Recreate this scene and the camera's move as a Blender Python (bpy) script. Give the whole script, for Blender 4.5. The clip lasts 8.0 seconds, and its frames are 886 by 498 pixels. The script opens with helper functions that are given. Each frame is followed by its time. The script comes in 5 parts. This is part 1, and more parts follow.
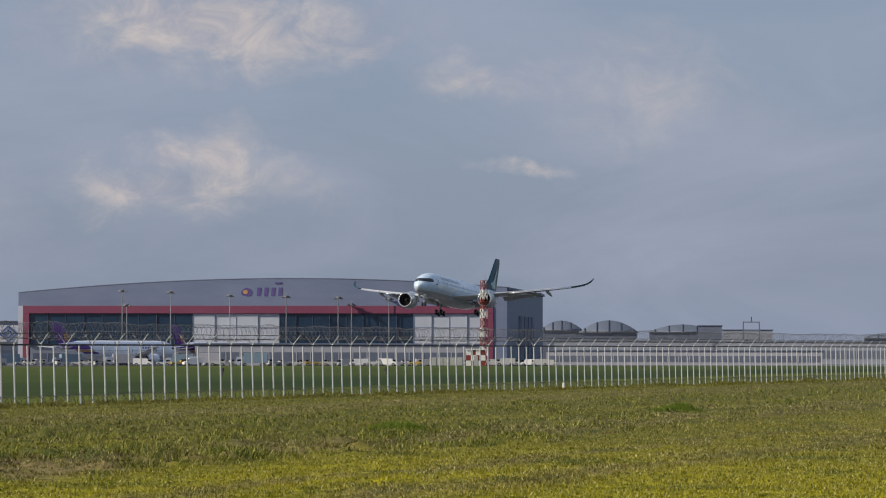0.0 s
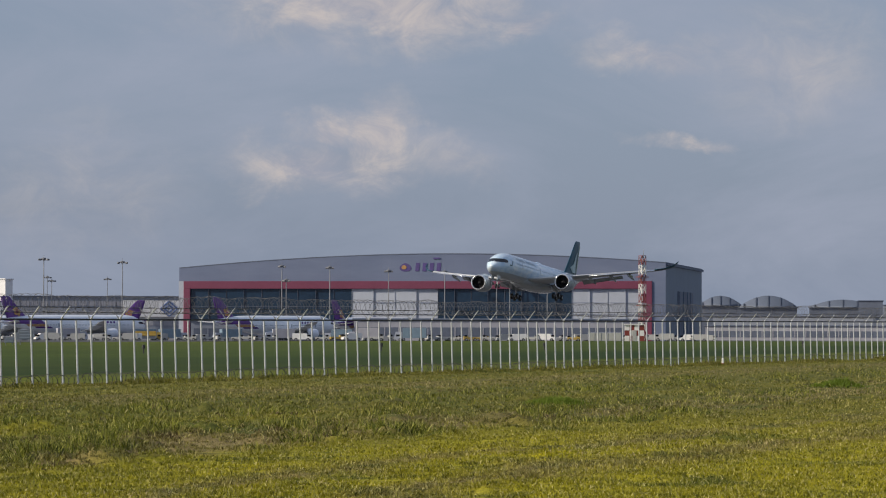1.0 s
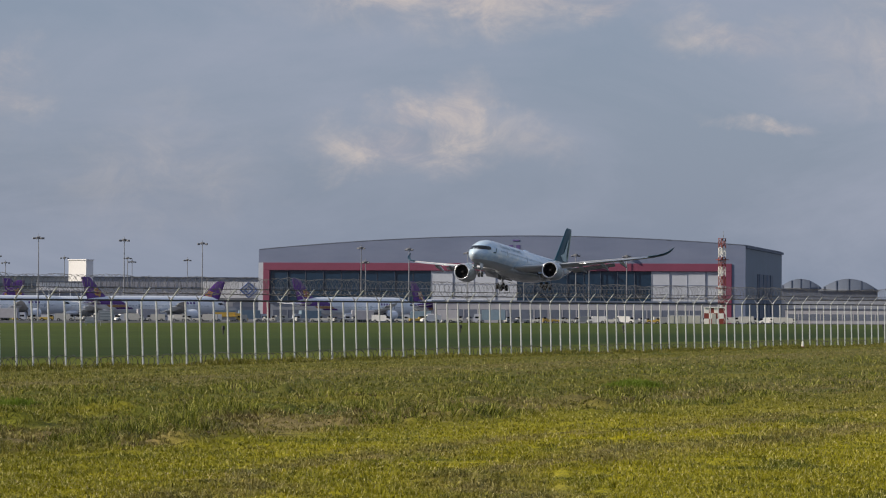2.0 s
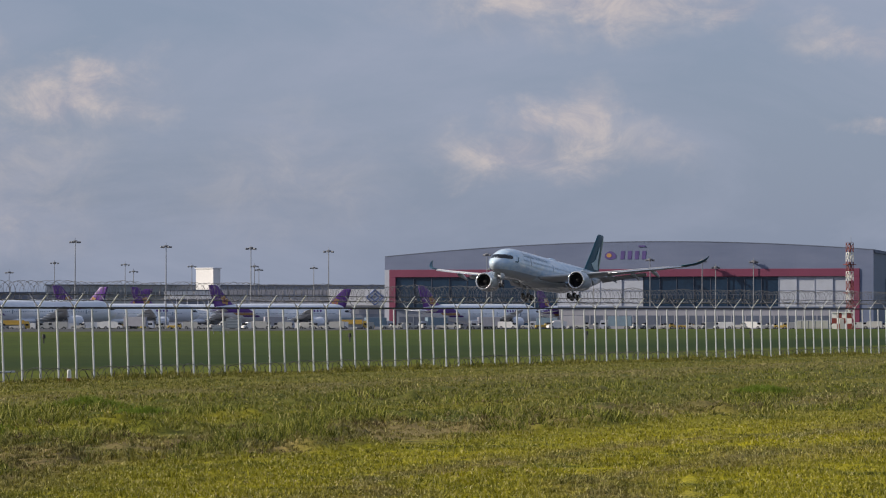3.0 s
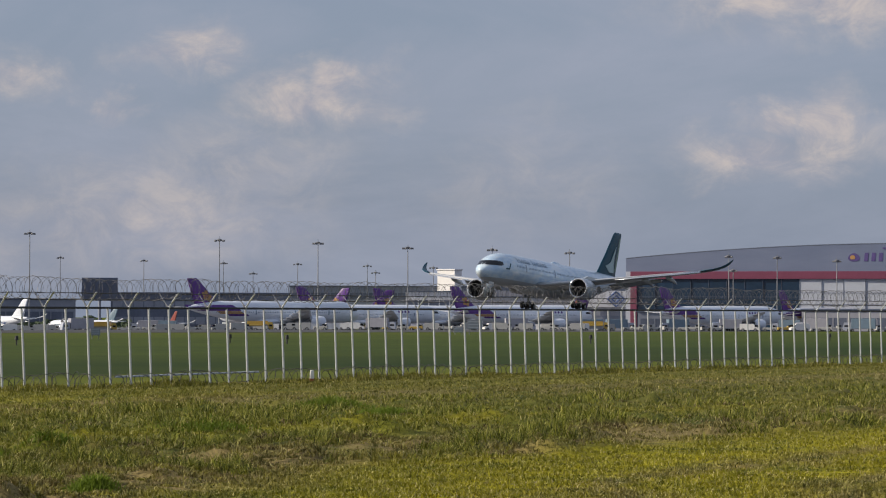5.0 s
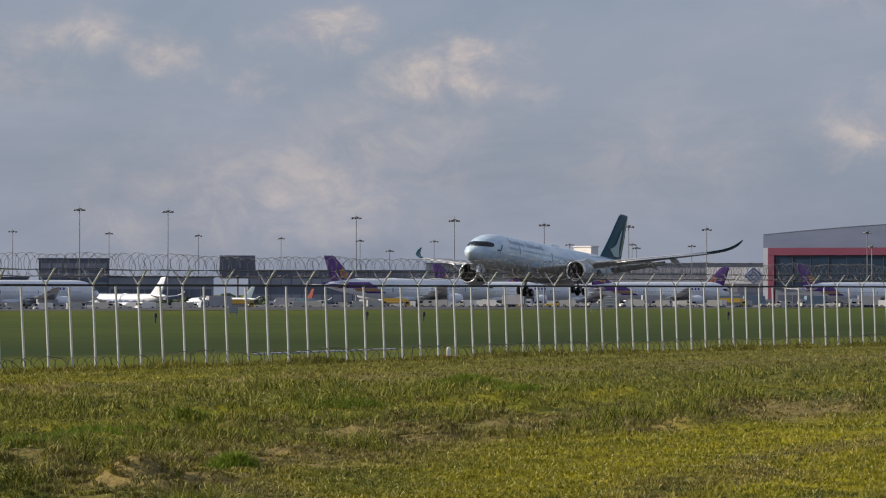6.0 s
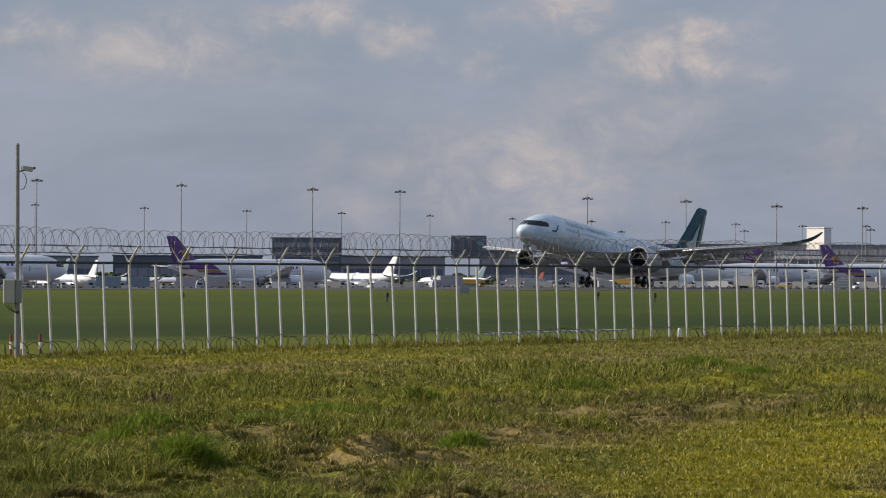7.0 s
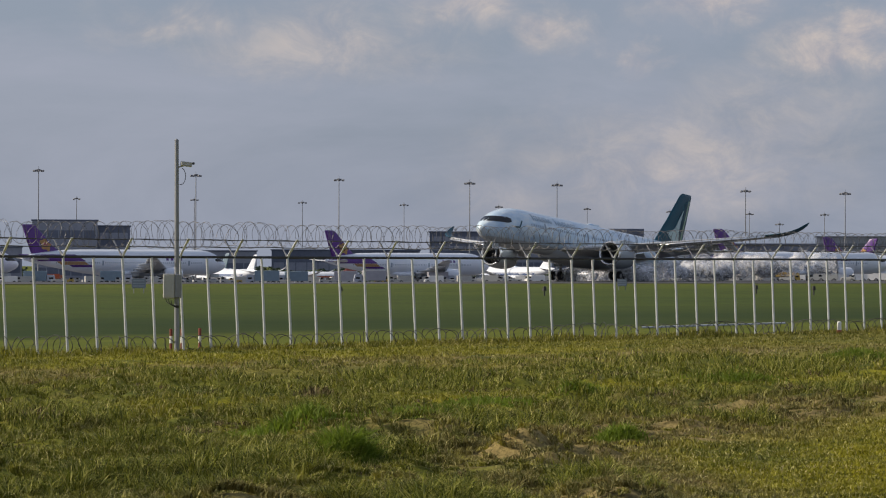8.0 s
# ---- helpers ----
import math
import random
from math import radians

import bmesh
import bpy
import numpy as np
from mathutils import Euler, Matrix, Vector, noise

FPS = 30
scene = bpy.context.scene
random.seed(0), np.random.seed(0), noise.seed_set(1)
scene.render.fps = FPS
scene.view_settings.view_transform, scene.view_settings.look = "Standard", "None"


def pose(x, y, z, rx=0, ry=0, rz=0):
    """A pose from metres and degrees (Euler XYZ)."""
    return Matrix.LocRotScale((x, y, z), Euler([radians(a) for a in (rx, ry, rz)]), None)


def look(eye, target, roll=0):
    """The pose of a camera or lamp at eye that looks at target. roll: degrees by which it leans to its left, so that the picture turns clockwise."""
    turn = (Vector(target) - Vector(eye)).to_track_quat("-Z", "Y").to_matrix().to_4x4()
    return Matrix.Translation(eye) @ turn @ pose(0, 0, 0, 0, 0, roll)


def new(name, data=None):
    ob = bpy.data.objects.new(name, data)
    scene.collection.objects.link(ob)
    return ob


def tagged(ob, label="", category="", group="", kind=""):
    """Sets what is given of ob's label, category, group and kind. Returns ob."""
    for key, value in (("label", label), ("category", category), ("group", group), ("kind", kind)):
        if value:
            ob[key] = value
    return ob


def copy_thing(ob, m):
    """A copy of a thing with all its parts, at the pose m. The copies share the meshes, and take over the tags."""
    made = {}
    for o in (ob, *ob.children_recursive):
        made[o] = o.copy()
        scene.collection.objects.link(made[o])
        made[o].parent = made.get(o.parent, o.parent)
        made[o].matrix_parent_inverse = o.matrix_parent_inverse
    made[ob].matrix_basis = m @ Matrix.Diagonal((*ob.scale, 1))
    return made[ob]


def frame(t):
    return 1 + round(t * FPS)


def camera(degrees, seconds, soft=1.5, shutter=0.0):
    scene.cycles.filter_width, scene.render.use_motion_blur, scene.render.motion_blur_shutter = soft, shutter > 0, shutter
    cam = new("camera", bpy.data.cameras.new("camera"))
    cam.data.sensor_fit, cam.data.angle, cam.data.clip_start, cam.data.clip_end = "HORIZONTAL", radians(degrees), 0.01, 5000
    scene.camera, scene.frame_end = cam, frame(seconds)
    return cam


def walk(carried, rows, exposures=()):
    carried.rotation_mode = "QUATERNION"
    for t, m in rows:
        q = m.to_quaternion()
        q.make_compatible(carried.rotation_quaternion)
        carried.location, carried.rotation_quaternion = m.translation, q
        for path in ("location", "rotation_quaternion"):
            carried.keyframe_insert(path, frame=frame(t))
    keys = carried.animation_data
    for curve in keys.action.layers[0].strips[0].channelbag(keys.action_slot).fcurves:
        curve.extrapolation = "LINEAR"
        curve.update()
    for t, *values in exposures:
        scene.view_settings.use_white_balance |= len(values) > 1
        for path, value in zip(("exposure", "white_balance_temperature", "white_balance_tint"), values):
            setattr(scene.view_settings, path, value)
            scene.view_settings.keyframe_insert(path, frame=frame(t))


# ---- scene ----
# Camera: a long lens on a levee beside the perimeter fence, panning with a landing airliner.
EYE = 2.8
cam = camera(17.82, 8.0, soft=1.1)


def aim(yaw, pitch, roll=0.0):
    return pose(0, 0, EYE, 90 + pitch, 0, -yaw) @ pose(0, 0, 0, 0, 0, roll)


PAN = [(0.0, 13.751, 1.983, 0.114), (0.5, 11.782, 1.994, 0.272), (1.0, 10.542, 1.474, 0.138), (1.5, 10.342, 1.275, 0.198),
       (2.0, 8.937, 1.103, 0.335), (2.2, 8.242, 0.995, 0.224), (3.3, 5.849, 1.285, 0.046), (3.5, 5.42, 1.186, 0.064),
       (4.0, 3.869, 1.239, 0.266), (4.2, 3.494, 1.329, 0.34), (5.3, 0.667, 1.138, 0.106), (5.5, 0.14, 0.861, 0.082),
       (6.0, -1.259, 0.78, 0.078), (6.4, -2.558, 0.822, 0.196), (6.5, -2.969, 0.825, 0.352), (7.0, -5.941, 0.365, 0.369),
       (7.5, -7.742, 0.278, 0.243), (8.0, -9.128, 0.221, 0.185)]
walk(cam, [(t, aim(a, b, c)) for t, a, b, c in PAN], [(0.0, 0.02, 6380, 9.5), (2.2, 0.0, 6520, 10), (3.3, 0.03, 6330, 12), (4.2, 0.03, 6330, 12), (5.3, 0.03, 6640, 10), (8.0, 0.06, 6720, 10)])

# ---- world and sun ----
SUN_AZ, SUN_EL = -94.0, 28.0


def nd(nt, kind, **kw):
    n = nt.nodes.new(kind)
    for k, v in kw.items():
        if k == "op":
            n.operation = v
        elif k == "blend":
            n.blend_type = v
        elif k == "dtype":
            n.data_type = v
        else:
            n.inputs[k].default_value = v
    return n


def math_node(nt, op, a, b=None, clamp=False):
    n = nt.nodes.new("ShaderNodeMath")
    n.operation, n.use_clamp = op, clamp
    for i, v in enumerate((a, b)):
        if v is None:
            continue
        if isinstance(v, (int, float)):
            n.inputs[i].default_value = v
        else:
            nt.links.new(v, n.inputs[i])
    return n.outputs[0]


def mix_rgb(nt, fac, a, b, blend="MIX"):
    n = nt.nodes.new("ShaderNodeMix")
    n.data_type, n.blend_type = "RGBA", blend
    for sock, v in ((n.inputs[0], fac), (n.inputs[6], a), (n.inputs[7], b)):
        if isinstance(v, (int, float)):
            sock.default_value = v
        elif isinstance(v, tuple):
            sock.default_value = (*v[:3], 1)
        else:
            nt.links.new(v, sock)
    return n.outputs[2]


def ramp(nt, fac, stops):
    n = nt.nodes.new("ShaderNodeValToRGB")
    n.color_ramp.elements[0].position, n.color_ramp.elements[1].position = stops[0][0], stops[-1][0]
    for p, _ in stops[1:-1]:
        n.color_ramp.elements.new(p)
    for e, (p, c) in zip(n.color_ramp.elements, stops):
        e.position = p
        e.color = (c, c, c, 1) if isinstance(c, (int, float)) else (*c, 1)
    nt.links.new(fac, n.inputs[0])
    return n.outputs[0]


def noise_tex(nt, vec, scale, detail=4.0, rough=0.55, dist=0.0):
    n = nt.nodes.new("ShaderNodeTexNoise")
    n.inputs["Scale"].default_value, n.inputs["Detail"].default_value = scale, detail
    n.inputs["Roughness"].default_value, n.inputs["Distortion"].default_value = rough, dist
    if vec is not None:
        nt.links.new(vec, n.inputs["Vector"])
    return n.outputs["Fac"]


def mapped(nt, vec, scale=(1, 1, 1), loc=(0, 0, 0), rot=(0, 0, 0)):
    n = nt.nodes.new("ShaderNodeMapping")
    n.inputs["Scale"].default_value, n.inputs["Location"].default_value, n.inputs["Rotation"].default_value = scale, loc, rot
    nt.links.new(vec, n.inputs["Vector"])
    return n.outputs[0]


def build_world():
    w = bpy.data.worlds.new("sky")
    scene.world = w
    w.use_nodes = True
    nt = w.node_tree
    nt.nodes.clear()
    out = nt.nodes.new("ShaderNodeOutputWorld")
    bg = nt.nodes.new("ShaderNodeBackground")
    sky = nt.nodes.new("ShaderNodeTexSky")
    sky.sky_type, sky.sun_disc = "NISHITA", False
    sky.sun_elevation, sky.sun_rotation = radians(SUN_EL), radians(SUN_AZ)
    sky.air_density, sky.dust_density, sky.ozone_density = 1.2, 2.0, 2.0
    geo = nt.nodes.new("ShaderNodeTexCoord")
    d = geo.outputs["Generated"]
    # a thin veil of high cloud over the whole sky, bluish grey
    sky_dim = mix_rgb(nt, 1.0, sky.outputs[0], (0.085, 0.085, 0.085), "MULTIPLY")
    veil = mix_rgb(nt, 0.74, sky_dim, (0.262, 0.318, 0.445))
    big = noise_tex(nt, mapped(nt, d, (6, 6, 17), (0.3, 0.1, 0.0)), 1.0, 7.0, 0.6, 0.6)
    soft = ramp(nt, big, [(0.40, 0.0), (0.68, 1.0)])
    col = mix_rgb(nt, math_node(nt, "MULTIPLY", soft, 0.75), veil, (0.345, 0.376, 0.468))
    # cumulus heads: azimuth, elevation, half width, half height (degrees), weight
    CLOUDS = [(9.1, 6.5, 3.2, 0.9, 1.1), (11.9, 6.0, 0.9, 0.4, 0.8), (7.9, 3.2, 1.7, 0.5, 0.85), (9.3, 3.8, 0.7, 0.8, 0.8), (8.4, 3.9, 0.9, 0.35, 0.8), (10.3, 3.3, 1.2, 0.5, 0.4), (14.6, 5.4, 1.6, 0.4, 0.55), (15.4, 3.6, 0.9, 0.22, 0.6),
              (17.8, 5.2, 2.2, 1.2, 0.35), (-1.4, 4.3, 1.5, 0.65, 1.0), (-0.6, 4.7, 0.9, 0.45, 0.9), (-3.8, 5.2, 1.2, 0.5, 0.7), (-6.9, 4.6, 0.9, 0.5, 0.75), (-5.4, 4.2, 0.5, 0.35, 0.6),
              (-8.5, 5.0, 1.6, 0.5, 0.6), (-11.5, 4.3, 2.6, 0.8, 0.55), (-4.5, 1.9, 3.8, 1.3, 0.5), (-2.4, 2.8, 2.4, 1.4, 0.4), (-7.5, 1.2, 2.2, 0.9, 0.3), (3.0, 2.6, 2.6, 1.6, 0.25), (-14.5, 4.7, 1.8, 0.5, 0.45)]
    sep = nt.nodes.new("ShaderNodeSeparateXYZ")
    nt.links.new(d, sep.inputs[0])
    az = math_node(nt, "MULTIPLY", math_node(nt, "ARCTAN2", sep.outputs[0], sep.outputs[1]), 180 / math.pi)
    el = math_node(nt, "MULTIPLY", math_node(nt, "ARCSINE", sep.outputs[2]), 180 / math.pi)
    # torn edges: bearings and heights shifted by two scales of noise
    n1 = noise_tex(nt, mapped(nt, d, (24, 24, 34), (1, 2, 3)), 1.0, 7.0, 0.62, 0.5)
    n2 = noise_tex(nt, mapped(nt, d, (24, 24, 34), (7, 5, 9)), 1.0, 7.0, 0.62, 0.5)
    wob = noise_tex(nt, mapped(nt, d, (42, 42, 62)), 1.0, 8.0, 0.66, 0.6)
    az = math_node(nt, "ADD", az, math_node(nt, "MULTIPLY", math_node(nt, "SUBTRACT", n1, 0.5), 3.6))
    el = math_node(nt, "ADD", el, math_node(nt, "MULTIPLY", math_node(nt, "SUBTRACT", n2, 0.5), 2.0))
    total = None
    for ca, ce, hw, hh, wt in CLOUDS:
        x = math_node(nt, "DIVIDE", math_node(nt, "SUBTRACT", az, ca), hw)
        y = math_node(nt, "DIVIDE", math_node(nt, "SUBTRACT", el, ce), hh)
        r2 = math_node(nt, "ADD", math_node(nt, "MULTIPLY", x, x), math_node(nt, "MULTIPLY", y, y))
        g = math_node(nt, "MULTIPLY", math_node(nt, "EXPONENT", math_node(nt, "MULTIPLY", r2, -1.2)), wt)
        total = g if total is None else math_node(nt, "MAXIMUM", total, g)
    dens = math_node(nt, "MULTIPLY", total, math_node(nt, "ADD", math_node(nt, "MULTIPLY", math_node(nt, "SUBTRACT", wob, 0.5), 2.0), 0.95), True)
    dens = ramp(nt, dens, [(0.06, 0.0), (0.36, 0.34), (0.7, 0.8), (1.0, 1.0)])
    cum = mix_rgb(nt, ramp(nt, wob, [(0.35, 0.0), (0.62, 1.0)]), (0.38, 0.37, 0.425), (0.60, 0.53, 0.495))
    col = mix_rgb(nt, math_node(nt, "MULTIPLY", dens, 0.85), col, cum)
    nt.links.new(col, bg.inputs[0])
    bg.inputs[1].default_value = 1.0
    nt.links.new(bg.outputs[0], out.inputs[0])


build_world()
sun = new("sun", bpy.data.lights.new("sun", "SUN"))
sun.data.energy, sun.data.angle, sun.data.color = 4.6, radians(0.6), (1.0, 0.89, 0.73)
sun.matrix_world = look((0, 0, 0), (-math.sin(radians(SUN_AZ)) * math.cos(radians(SUN_EL)), -math.cos(radians(SUN_AZ)) * math.cos(radians(SUN_EL)), -math.sin(radians(SUN_EL))))
scene.view_settings.exposure = 0.0


# ---- materials ----
def surface(name, build=None, glow=0.0, color=(0.5, 0.5, 0.5), rough=0.6, metal=0.0, var=0.12, scale=1.5, bump=0.0, coords="Object", spec=0.5, coat=0.0):
    """A principled material whose colour varies at two scales, with fine relief."""
    m = bpy.data.materials.new(name)
    m.use_nodes = True
    nt = m.node_tree
    b = nt.nodes["Principled BSDF"]
    tc = nt.nodes.new("ShaderNodeTexCoord")
    v = tc.outputs[coords]
    b.inputs["Roughness"].default_value, b.inputs["Metallic"].default_value = rough, metal
    b.inputs["Specular IOR Level"].default_value = spec
    b.inputs["Coat Weight"].default_value = coat
    if build:
        c = build(nt, v)
    else:
        n1, n2 = noise_tex(nt, v, scale, 5.0), noise_tex(nt, v, scale * 9, 3.0)
        f = math_node(nt, "ADD", math_node(nt, "MULTIPLY", n1, 0.65), math_node(nt, "MULTIPLY", n2, 0.35))
        lo, hi = tuple(x * (1 - var) for x in color), tuple(min(1, x * (1 + var)) for x in color)
        c = ramp(nt, f, [(0.3, lo), (0.7, hi)])
    nt.links.new(c, b.inputs["Base Color"])
    if bump:
        bn = nt.nodes.new("ShaderNodeBump")
        bn.inputs["Strength"].default_value = bump
        nt.links.new(noise_tex(nt, v, scale * 12, 4.0), bn.inputs["Height"])
        nt.links.new(bn.outputs[0], b.inputs["Normal"])
    if glow:
        # thin leaves let light through
        tr, mx = nt.nodes.new("ShaderNodeBsdfTranslucent"), nt.nodes.new("ShaderNodeMixShader")
        nt.links.new(c, tr.inputs[0])
        mx.inputs[0].default_value = glow
        nt.links.new(b.outputs[0], mx.inputs[1])
        nt.links.new(tr.outputs[0], mx.inputs[2])
        nt.links.new(mx.outputs[0], nt.nodes["Material Output"].inputs[0])
    return m


def swaths(nt, p):
    """Mown strips, straw windrows and rough rows that run along the fence: colour by the distance across them."""
    dot = nt.nodes.new("ShaderNodeVectorMath")
    dot.operation = "DOT_PRODUCT"
    dot.inputs[1].default_value = (-0.8085, 0.5885, 0.0)
    nt.links.new(p, dot.inputs[0])
    wob = noise_tex(nt, mapped(nt, p, (0.14, 0.14, 0.1)), 1.0, 4.0, 0.6)
    along = nt.nodes.new("ShaderNodeVectorMath")
    along.operation = "DOT_PRODUCT"
    along.inputs[1].default_value = (0.5885, 0.8085, 0.0)
    nt.links.new(p, along.inputs[0])
    # the rough corner pushes the strips aside
    push = ramp(nt, math_node(nt, "DIVIDE", along.outputs["Value"], 60.0), [(0.4, 1.0), (0.5, 0.45), (0.667, 0.067), (0.917, 0.0)])
    near = ramp(nt, math_node(nt, "DIVIDE", dot.outputs["Value"], 60.0), [(0.433, 1.0), (0.667, 0.0)])
    n = math_node(nt, "ADD", dot.outputs["Value"], math_node(nt, "MULTIPLY", math_node(nt, "MULTIPLY", push, near), 12.0))
    n = math_node(nt, "ADD", n, math_node(nt, "MULTIPLY", math_node(nt, "SUBTRACT", wob, 0.5), 7.0))
    bright, mown, straw, green, pale = (0.42, 0.375, 0.012), (0.30, 0.275, 0.016), (0.27, 0.21, 0.085), (0.165, 0.172, 0.020), (0.27, 0.235, 0.055)
    c = ramp(nt, math_node(nt, "DIVIDE", n, 70.0), [(0.0, bright), (0.27, bright), (0.295, straw), (0.32, bright), (0.34, bright), (0.353, straw), (0.37, bright), (0.425, mown), (0.45, straw), (0.49, straw), (0.52, green), (0.55, green),
                                                      (0.57, mown), (0.585, mown), (0.61, green), (0.69, green), (0.74, pale), (0.80, straw), (0.84, mown), (0.93, mown)])
    # drier and more olive farther along the fence
    c = mix_rgb(nt, ramp(nt, math_node(nt, "DIVIDE", along.outputs["Value"], 120.0), [(0.46, 0.0), (0.68, 0.68)]), c, (0.14, 0.13, 0.036))
    # lush and thin patches a few metres wide
    lush = noise_tex(nt, mapped(nt, p, (0.33, 0.33, 0.3), (4, 1, 0)), 1.0, 5.0, 0.65, 0.4)
    c = mix_rgb(nt, ramp(nt, lush, [(0.36, 0.8), (0.48, 0.0)]), c, (0.085, 0.11, 0.020))
    return mix_rgb(nt, ramp(nt, lush, [(0.60, 0.0), (0.72, 0.6)]), c, (0.14, 0.108, 0.052))


def turf(nt, v):
    """Rough turf: strips of green, yellow-green and straw, broken by hand-sized and finger-sized patches and bare soil."""
    g = nt.nodes.new("ShaderNodeNewGeometry")
    p = g.outputs["Position"]
    mid = noise_tex(nt, p, 1.1, 6.0, 0.65)
    fine = noise_tex(nt, p, 16.0, 4.0, 0.7)
    c = mix_rgb(nt, ramp(nt, mid, [(0.54, 0.0), (0.70, 0.6)]), swaths(nt, p), (0.085, 0.068, 0.036))
    c = mix_rgb(nt, ramp(nt, noise_tex(nt, p, 0.55, 6.0, 0.7, 0.5), [(0.62, 0.0), (0.70, 0.7)]), c, (0.036, 0.029, 0.018))
    return mix_rgb(nt, ramp(nt, fine, [(0.34, 0.7), (0.56, 0.0)]), c, (0.020, 0.022, 0.008))


def far_turf(nt, v):
    g = nt.nodes.new("ShaderNodeNewGeometry")
    p = g.outputs["Position"]
    band = noise_tex(nt, mapped(nt, p, (0.004, 0.021, 0.1), rot=(0, 0, radians(-49))), 1.0, 4.0, 0.55, 0.5)
    mid = noise_tex(nt, p, 0.12, 6.0, 0.65)
    dot = nt.nodes.new("ShaderNodeVectorMath")
    dot.operation = "DOT_PRODUCT"
    dot.inputs[1].default_value = (-0.8085, 0.5885, 0.0)
    nt.links.new(p, dot.inputs[0])
    across = math_node(nt, "ADD", dot.outputs["Value"], math_node(nt, "MULTIPLY", math_node(nt, "SUBTRACT", mid, 0.5), 12.0))
    fine = noise_tex(nt, p, 1.3, 5.0, 0.75)
    # bright mown edge, a lush damp swale, then paler turf towards the runway
    c = ramp(nt, math_node(nt, "DIVIDE", across, 260.0), [(0.24, (0.125, 0.145, 0.014)), (0.30, (0.125, 0.145, 0.014)), (0.318, (0.016, 0.038, 0.010)), (0.365, (0.016, 0.038, 0.010)), (0.45, (0.050, 0.078, 0.015)), (0.70, (0.072, 0.098, 0.016)), (0.95, (0.125, 0.148, 0.014))])
    c = mix_rgb(nt, ramp(nt, band, [(0.42, 0.0), (0.64, 0.22)]), c, (0.13, 0.14, 0.018))
    c = mix_rgb(nt, ramp(nt, mid, [(0.36, 0.5), (0.52, 0.0)]), c, (0.040, 0.060, 0.016))
    return mix_rgb(nt, ramp(nt, fine, [(0.38, 0.5), (0.58, 0.0)]), c, (0.030, 0.044, 0.010))


def blade_col(nt, v):
    g = nt.nodes.new("ShaderNodeNewGeometry")
    base = swaths(nt, g.outputs["Position"])
    r = g.outputs["Random Per Island"]
    mid = noise_tex(nt, g.outputs["Position"], 1.1, 6.0, 0.65)
    tuft = noise_tex(nt, g.outputs["Position"], 2.4, 3.0, 0.6)
    c = mix_rgb(nt, ramp(nt, mid, [(0.36, 0.0), (0.44, 0.45)]), base, (0.12, 0.13, 0.018))
    c = mix_rgb(nt, ramp(nt, tuft, [(0.34, 0.6), (0.45, 0.0)]), c, (0.07, 0.085, 0.012))
    c = mix_rgb(nt, ramp(nt, tuft, [(0.54, 0.0), (0.66, 0.8)]), c, (0.36, 0.34, 0.045))
    c = mix_rgb(nt, ramp(nt, r, [(0.0, 0.85), (0.22, 0.0)]), c, (0.035, 0.038, 0.010))
    return mix_rgb(nt, ramp(nt, r, [(0.78, 0.0), (0.97, 0.9)]), c, (0.50, 0.45, 0.19))


def tall_col(nt, v):
    g = nt.nodes.new("ShaderNodeNewGeometry")
    return ramp(nt, g.outputs["Random Per Island"], [(0.0, (0.026, 0.034, 0.008)), (0.3, (0.10, 0.122, 0.014)), (0.7, (0.23, 0.24, 0.025)), (1.0, (0.46, 0.43, 0.14))])


def jet_white(nt, v):
    """White paint over a grey belly, with the sky's blue reflection mottled into the colour."""
    s = nt.nodes.new("ShaderNodeSeparateXYZ")
    nt.links.new(v, s.inputs[0])
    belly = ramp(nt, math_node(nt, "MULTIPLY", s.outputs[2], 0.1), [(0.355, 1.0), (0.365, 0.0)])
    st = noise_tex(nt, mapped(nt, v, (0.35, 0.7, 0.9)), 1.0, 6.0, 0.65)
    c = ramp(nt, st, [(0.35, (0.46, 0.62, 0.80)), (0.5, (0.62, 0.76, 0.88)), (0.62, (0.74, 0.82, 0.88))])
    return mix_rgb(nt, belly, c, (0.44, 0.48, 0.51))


def cladding(nt, v):
    """Grey-blue ribbed sheet in tall panels."""
    s = nt.nodes.new("ShaderNodeSeparateXYZ")
    nt.links.new(v, s.inputs[0])
    rib = math_node(nt, "FRACT", math_node(nt, "MULTIPLY", s.outputs[0], 0.25))
    line = ramp(nt, rib, [(0.0, 0.25), (0.05, 0.0)])
    n = noise_tex(nt, mapped(nt, v, (0.05, 0.05, 0.2)), 1.0, 5.0, 0.6)
    c = ramp(nt, n, [(0.3, (0.140, 0.172, 0.262)), (0.7, (0.18, 0.212, 0.308))])
    return mix_rgb(nt, line, c, (0.15, 0.16, 0.2))


